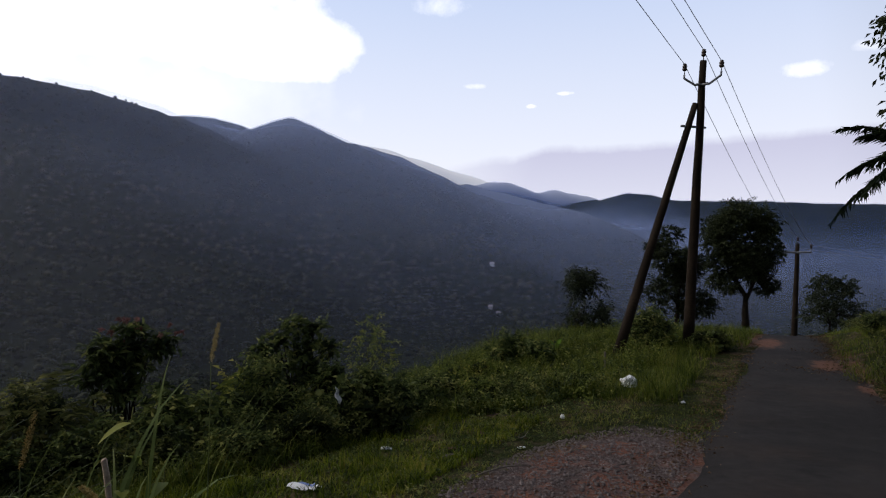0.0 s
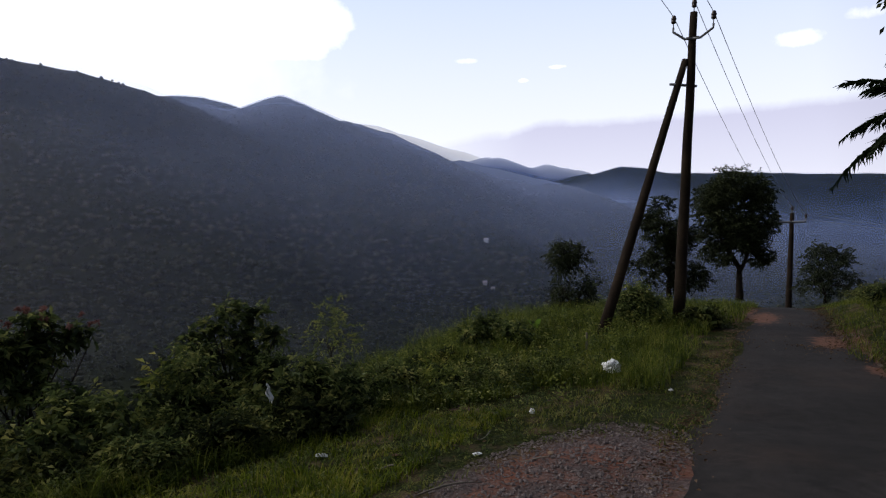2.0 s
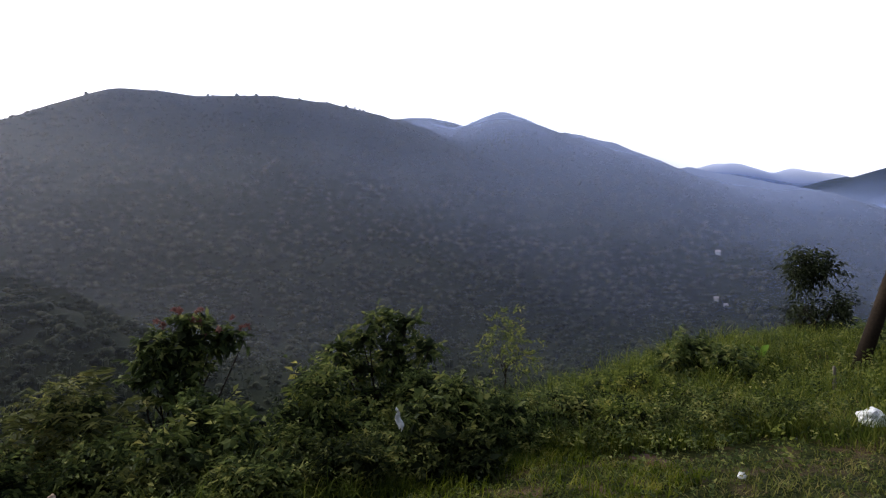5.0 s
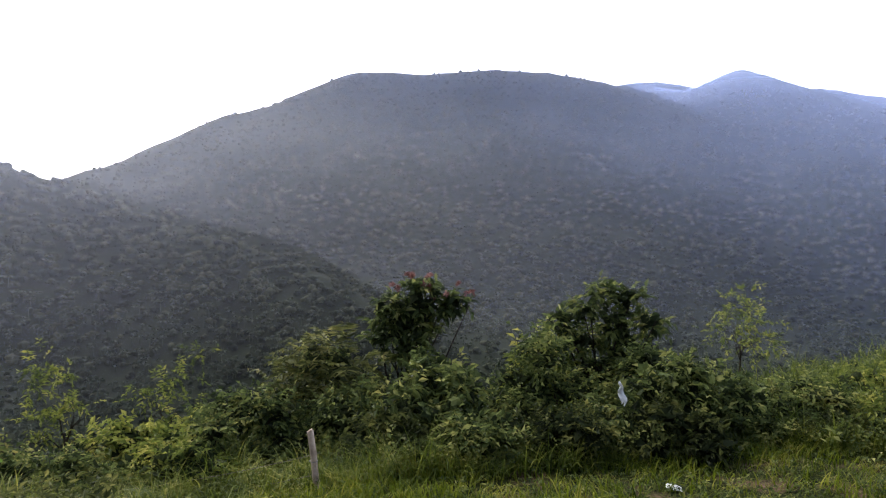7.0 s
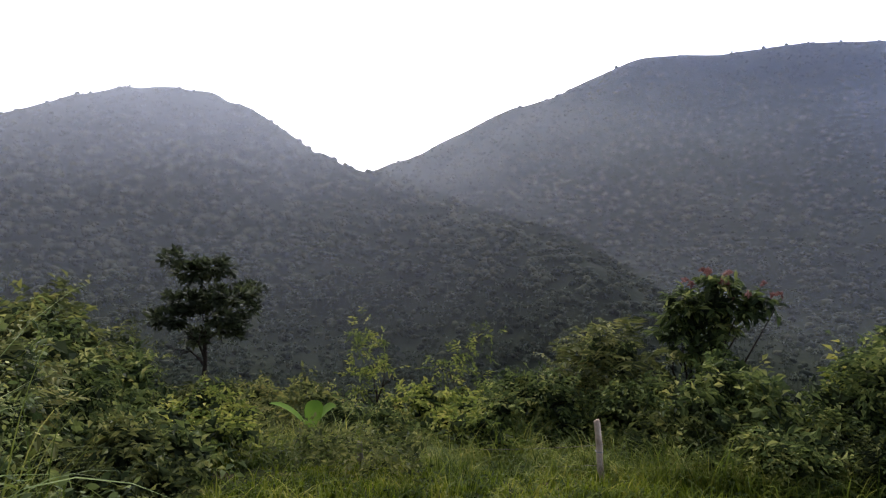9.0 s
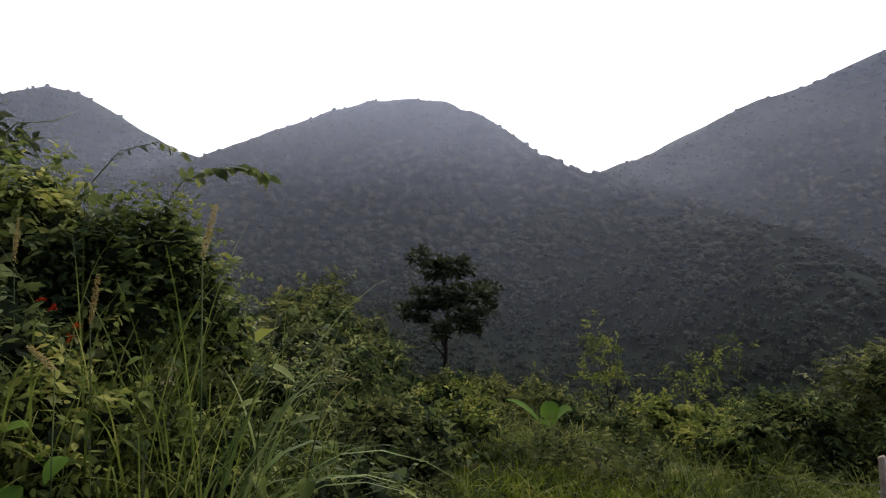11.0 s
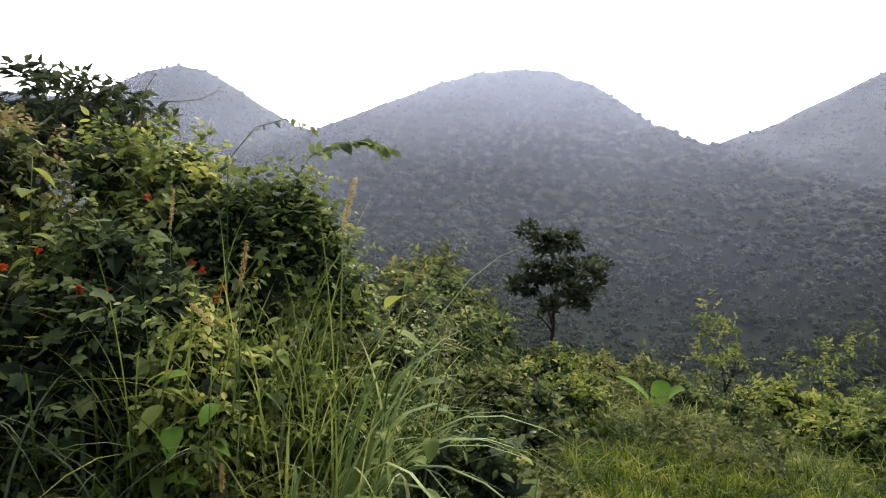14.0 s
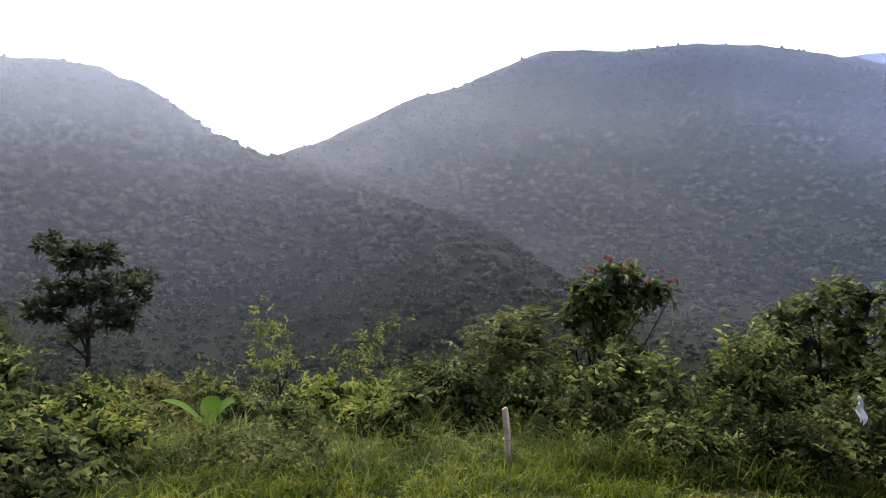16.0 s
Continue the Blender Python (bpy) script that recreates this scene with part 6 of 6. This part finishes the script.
post(3.15, 12.73, 0.2, 0.55, 0.025, POST_GREY, 0, "short dark stake in the verge grass")


def crumpled(x, y, z, rx, ry, rz, mat, label, seed, name="plastic_bag", turn=0.0, category="litter"):
    rng = np.random.default_rng(seed)
    bm = bmesh.new()
    bmesh.ops.create_icosphere(bm, subdivisions=3, radius=1.0)
    for v in bm.verts:
        k = 1 + 0.35 * noise.noise(v.co * 1.7 + Vector((seed, 0, 0))) + 0.22 * noise.noise(v.co * 4.1 + Vector((0, seed, 0)))
        v.co = Vector((v.co.x * rx * k, v.co.y * ry * k, max(v.co.z * rz * k, -rz * 0.6)))
    me = bpy.data.meshes.new(name)
    bm.to_mesh(me)
    bm.free()
    me.materials.append(mat)
    ob = new(name, me)
    ob.matrix_world = pose(x, y, z, 0, 0, turn)
    tagged(ob, label, category, "litter on the verge")
    return ob


crumpled(3.1, 10.9, gz(3.1, 10.9) + 0.14, 0.14, 0.12, 0.11, PLASTIC_WHITE, "crumpled white plastic bag lying in grass", 3)
crumpled(1.60, 8.82, gz(1.60, 8.82) + 0.04, 0.032, 0.028, 0.035, PLASTIC_WHITE, "small crumpled white plastic cup on the turf", 5, "plastic_cup")
crumpled(-0.70, 7.8, gz(-0.70, 7.8) + 0.03, 0.06, 0.035, 0.02, PLASTIC_WHITE, "crumpled pale wrapper on short grass", 7, "wrapper")
crumpled(3.55, 9.66, gz(3.55, 9.66) + 0.04, 0.03, 0.025, 0.015, PLASTIC_WHITE, "small pale wrapper near the road edge", 8, "wrapper")
for i, (x, y) in enumerate(((0.08, 7.55), (0.85, 7.26), (1.5, 7.0), (0.6, 8.3))):
    crumpled(x, y, gz(x, y) + 0.02, 0.05, 0.03, 0.010, LEAF_DRY if i != 1 else PLASTIC_WHITE, "flattened scrap of litter on gravel", 20 + i, "wrapper", i * 40)


def paper_sheet(x, y, w, d, turn):
    t = thing("paper_packet", (x, y, gz(x, y) + 0.05), "torn white paper packet with blue print on grass", "litter", "litter on the verge")
    t.rotation_euler = (0, 0, radians(turn))
    nx, ny = 10, 7
    V = [((i / (nx - 1) - 0.5) * w, (j / (ny - 1) - 0.5) * d * (1 - 0.3 * (i / nx) ** 2), 0.035 * noise.noise(Vector((i * 0.5, j * 0.6, 3.3))) + 0.02 * math.sin(j * 0.9)) for i in range(nx) for j in range(ny)]
    F = [(i * ny + j, (i + 1) * ny + j, (i + 1) * ny + j + 1, i * ny + j + 1) for i in range(nx - 1) for j in range(ny - 1)]
    piece("sheet", V, F, PLASTIC_WHITE, t, "creased white sheet", True)
    V2 = [(a * 0.55 + 0.02, b * 0.35, c + 0.006) for a, b, c in V]
    piece("printed_patch", V2, F, PLASTIC_BLUE, t, "faded blue printed patch", True)


paper_sheet(-1.34, 6.29, 0.30, 0.22, -20)


def hanging_rag(x, y, z):
    nx, ny = 6, 10
    V = []
    for j in range(ny):
        f = j / (ny - 1)
        for i in range(nx):
            g = i / (nx - 1) - 0.5
            w = 0.05 + 0.10 * math.sin(f * 2.6)
            V.append((g * w * 0.36 + 0.05 * f + 0.015 * math.sin(f * 9), 0.02 * math.sin(i * 2.2 + f * 5), -f * 0.19 + 0.02 * math.sin(i * 1.7)))
    F = [(j * nx + i, j * nx + i + 1, (j + 1) * nx + i + 1, (j + 1) * nx + i) for j in range(ny - 1) for i in range(nx - 1)]
    ob = piece("plastic_strip", V, F, PLASTIC_WHITE, smooth=True)
    ob.location = (x, y, z)
    tagged(ob, "torn white plastic strip caught on a shrub", "litter", "litter on the verge")


hanging_rag(-1.42, 8.4, 0.15)


def gravel():
    rng = np.random.default_rng(801)
    n = 9500
    a, r = rng.uniform(0, 6.283, n), np.sqrt(rng.uniform(0, 1, n))
    lx, ly = np.cos(a) * r * 1.25, np.sin(a) * r * 2.8
    x, y = 1.35 + lx * 0.878 + ly * 0.479, 5.6 - lx * 0.479 + ly * 0.878
    u, v = across(x, y)
    keep = v > 0.05
    x, y = x[keep], y[keep]
    z = land(x, y)
    oc = np.array([(1, 0, 0), (-1, 0, 0), (0, 1, 0), (0, -1, 0), (0, 0, 1), (0, 0, -1)], dtype=float)
    tri = np.array([(0, 2, 4), (2, 1, 4), (1, 3, 4), (3, 0, 4), (2, 0, 5), (1, 2, 5), (3, 1, 5), (0, 3, 5)])
    m = len(x)
    size = rng.uniform(0.005, 0.015, m) * rng.choice([1, 1, 1, 1.8], m)
    V = oc[None] * size[:, None, None] * rng.uniform(0.6, 1.3, (m, 6, 3)) * np.array([1, 1, 0.7])
    tw = rng.uniform(0, 6.28, m)
    R = np.stack([np.stack([np.cos(tw), -np.sin(tw)], -1), np.stack([np.sin(tw), np.cos(tw)], -1)], 1)
    V[:, :, :2] = np.einsum("mij,mkj->mki", R, V[:, :, :2])
    V += np.stack([x, y, z + size * 0.3], 1)[:, None]
    F = (np.arange(m)[:, None, None] * 6 + tri[None]).reshape(-1, 3)
    tagged(piece("gravel", V.reshape(-1, 3), F, STONE), "loose reddish-grey gravel on bare earth", "gravel", kind="stuff")


gravel()


def leaf_litter():
    rng = np.random.default_rng(811)
    off = 0.877 * 3.03 - 0.479 * 7.34
    n = 6500
    u = rng.uniform(3, 24, n)
    edge = rng.uniform(0, 1, n)
    v = np.where(edge < 0.35, rng.normal(size=n) * 0.14 + 0.2, np.where(edge < 0.92, road_right(u) - 0.1 + rng.normal(size=n) * 0.17, rng.uniform(0, 2.4, n)))
    x, y = 0.479 * u - 0.877 * (v - off), 0.877 * u + 0.479 * (v - off)
    drift = rng.uniform(0, 1, n) < 0.16
    ud, vd = 15.6 + rng.normal(size=n) * 0.9, -1.25 + rng.normal(size=n) * 0.28
    x, y = np.where(drift, 0.479 * ud - 0.877 * (vd - off), x), np.where(drift, 0.877 * ud + 0.479 * (vd - off), y)
    base = np.stack([x, y, land(x, y) + 0.045], 1)
    way = unit(np.concatenate([rng.normal(size=(n, 2)), rng.uniform(-0.05, 0.25, (n, 1))], 1))
    V, F = leaf_arrays(base, way, rng.uniform(0.02, 0.06, n), rng.uniform(0.012, 0.03, n), rng)
    tagged(piece("dry_leaves", V, F, LEAF_DRY), "dry brown leaves strewn along the road edges", "leaves", kind="stuff")


leaf_litter()


def far_house(az, el, d, w, turn):
    x, y, _ = bearing(az, el, d)
    z = gz(x, y) + 1.2
    h = thing("house", (x, y, z), "small far white-walled house among the trees", "house", "houses in the valley")
    h.rotation_euler = (0, 0, radians(turn))
    wd, dp, ht = w, w * 0.6, 1.9

    def box(name, x0, x1, y0, y1, z0, z1, mat, label=""):
        V = [(a, b, c) for a in (x0, x1) for b in (y0, y1) for c in (z0, z1)]
        F = [(0, 1, 3, 2), (4, 6, 7, 5), (0, 4, 5, 1), (2, 3, 7, 6), (0, 2, 6, 4), (1, 5, 7, 3)]
        return piece(name, V, F, mat, h, label)

    box("wall", -wd / 2, wd / 2, -dp / 2, dp / 2, -4, ht, WALL_PAINT, "pale plastered walls")
    V = [(sx * (wd / 2 + 0.5), sy, zz) for sx in (-1, 1) for sy, zz in ((-dp / 2 - 0.6, ht - 0.2), (0, ht + 1.8), (dp / 2 + 0.6, ht - 0.2))]
    V += [(a, b, c + 0.2) for a, b, c in V]
    F = [(6, 9, 10, 7), (7, 10, 11, 8), (0, 1, 4, 3), (1, 2, 5, 4), (0, 3, 9, 6), (2, 8, 11, 5), (0, 6, 7, 1), (1, 7, 8, 2), (3, 4, 10, 9), (4, 5, 11, 10)]
    piece("roof", V, F, ROOF_TILE, h, "grey pitched roof")
    for k in (-0.3, 0.3):
        box("window", wd * k - 0.7, wd * k + 0.7, -dp / 2 - 0.05, -dp / 2 + 0.02, 0.9, 2.3, POST_GREY, "dark window")


for az, el, d, w, turn in ((4.3, -0.4, 820, 5, 10), (4.2, -2.2, 700, 4, -20), (4.9, -2.4, 690, 3.4, 15)):
    far_house(az, el, d, w, turn)
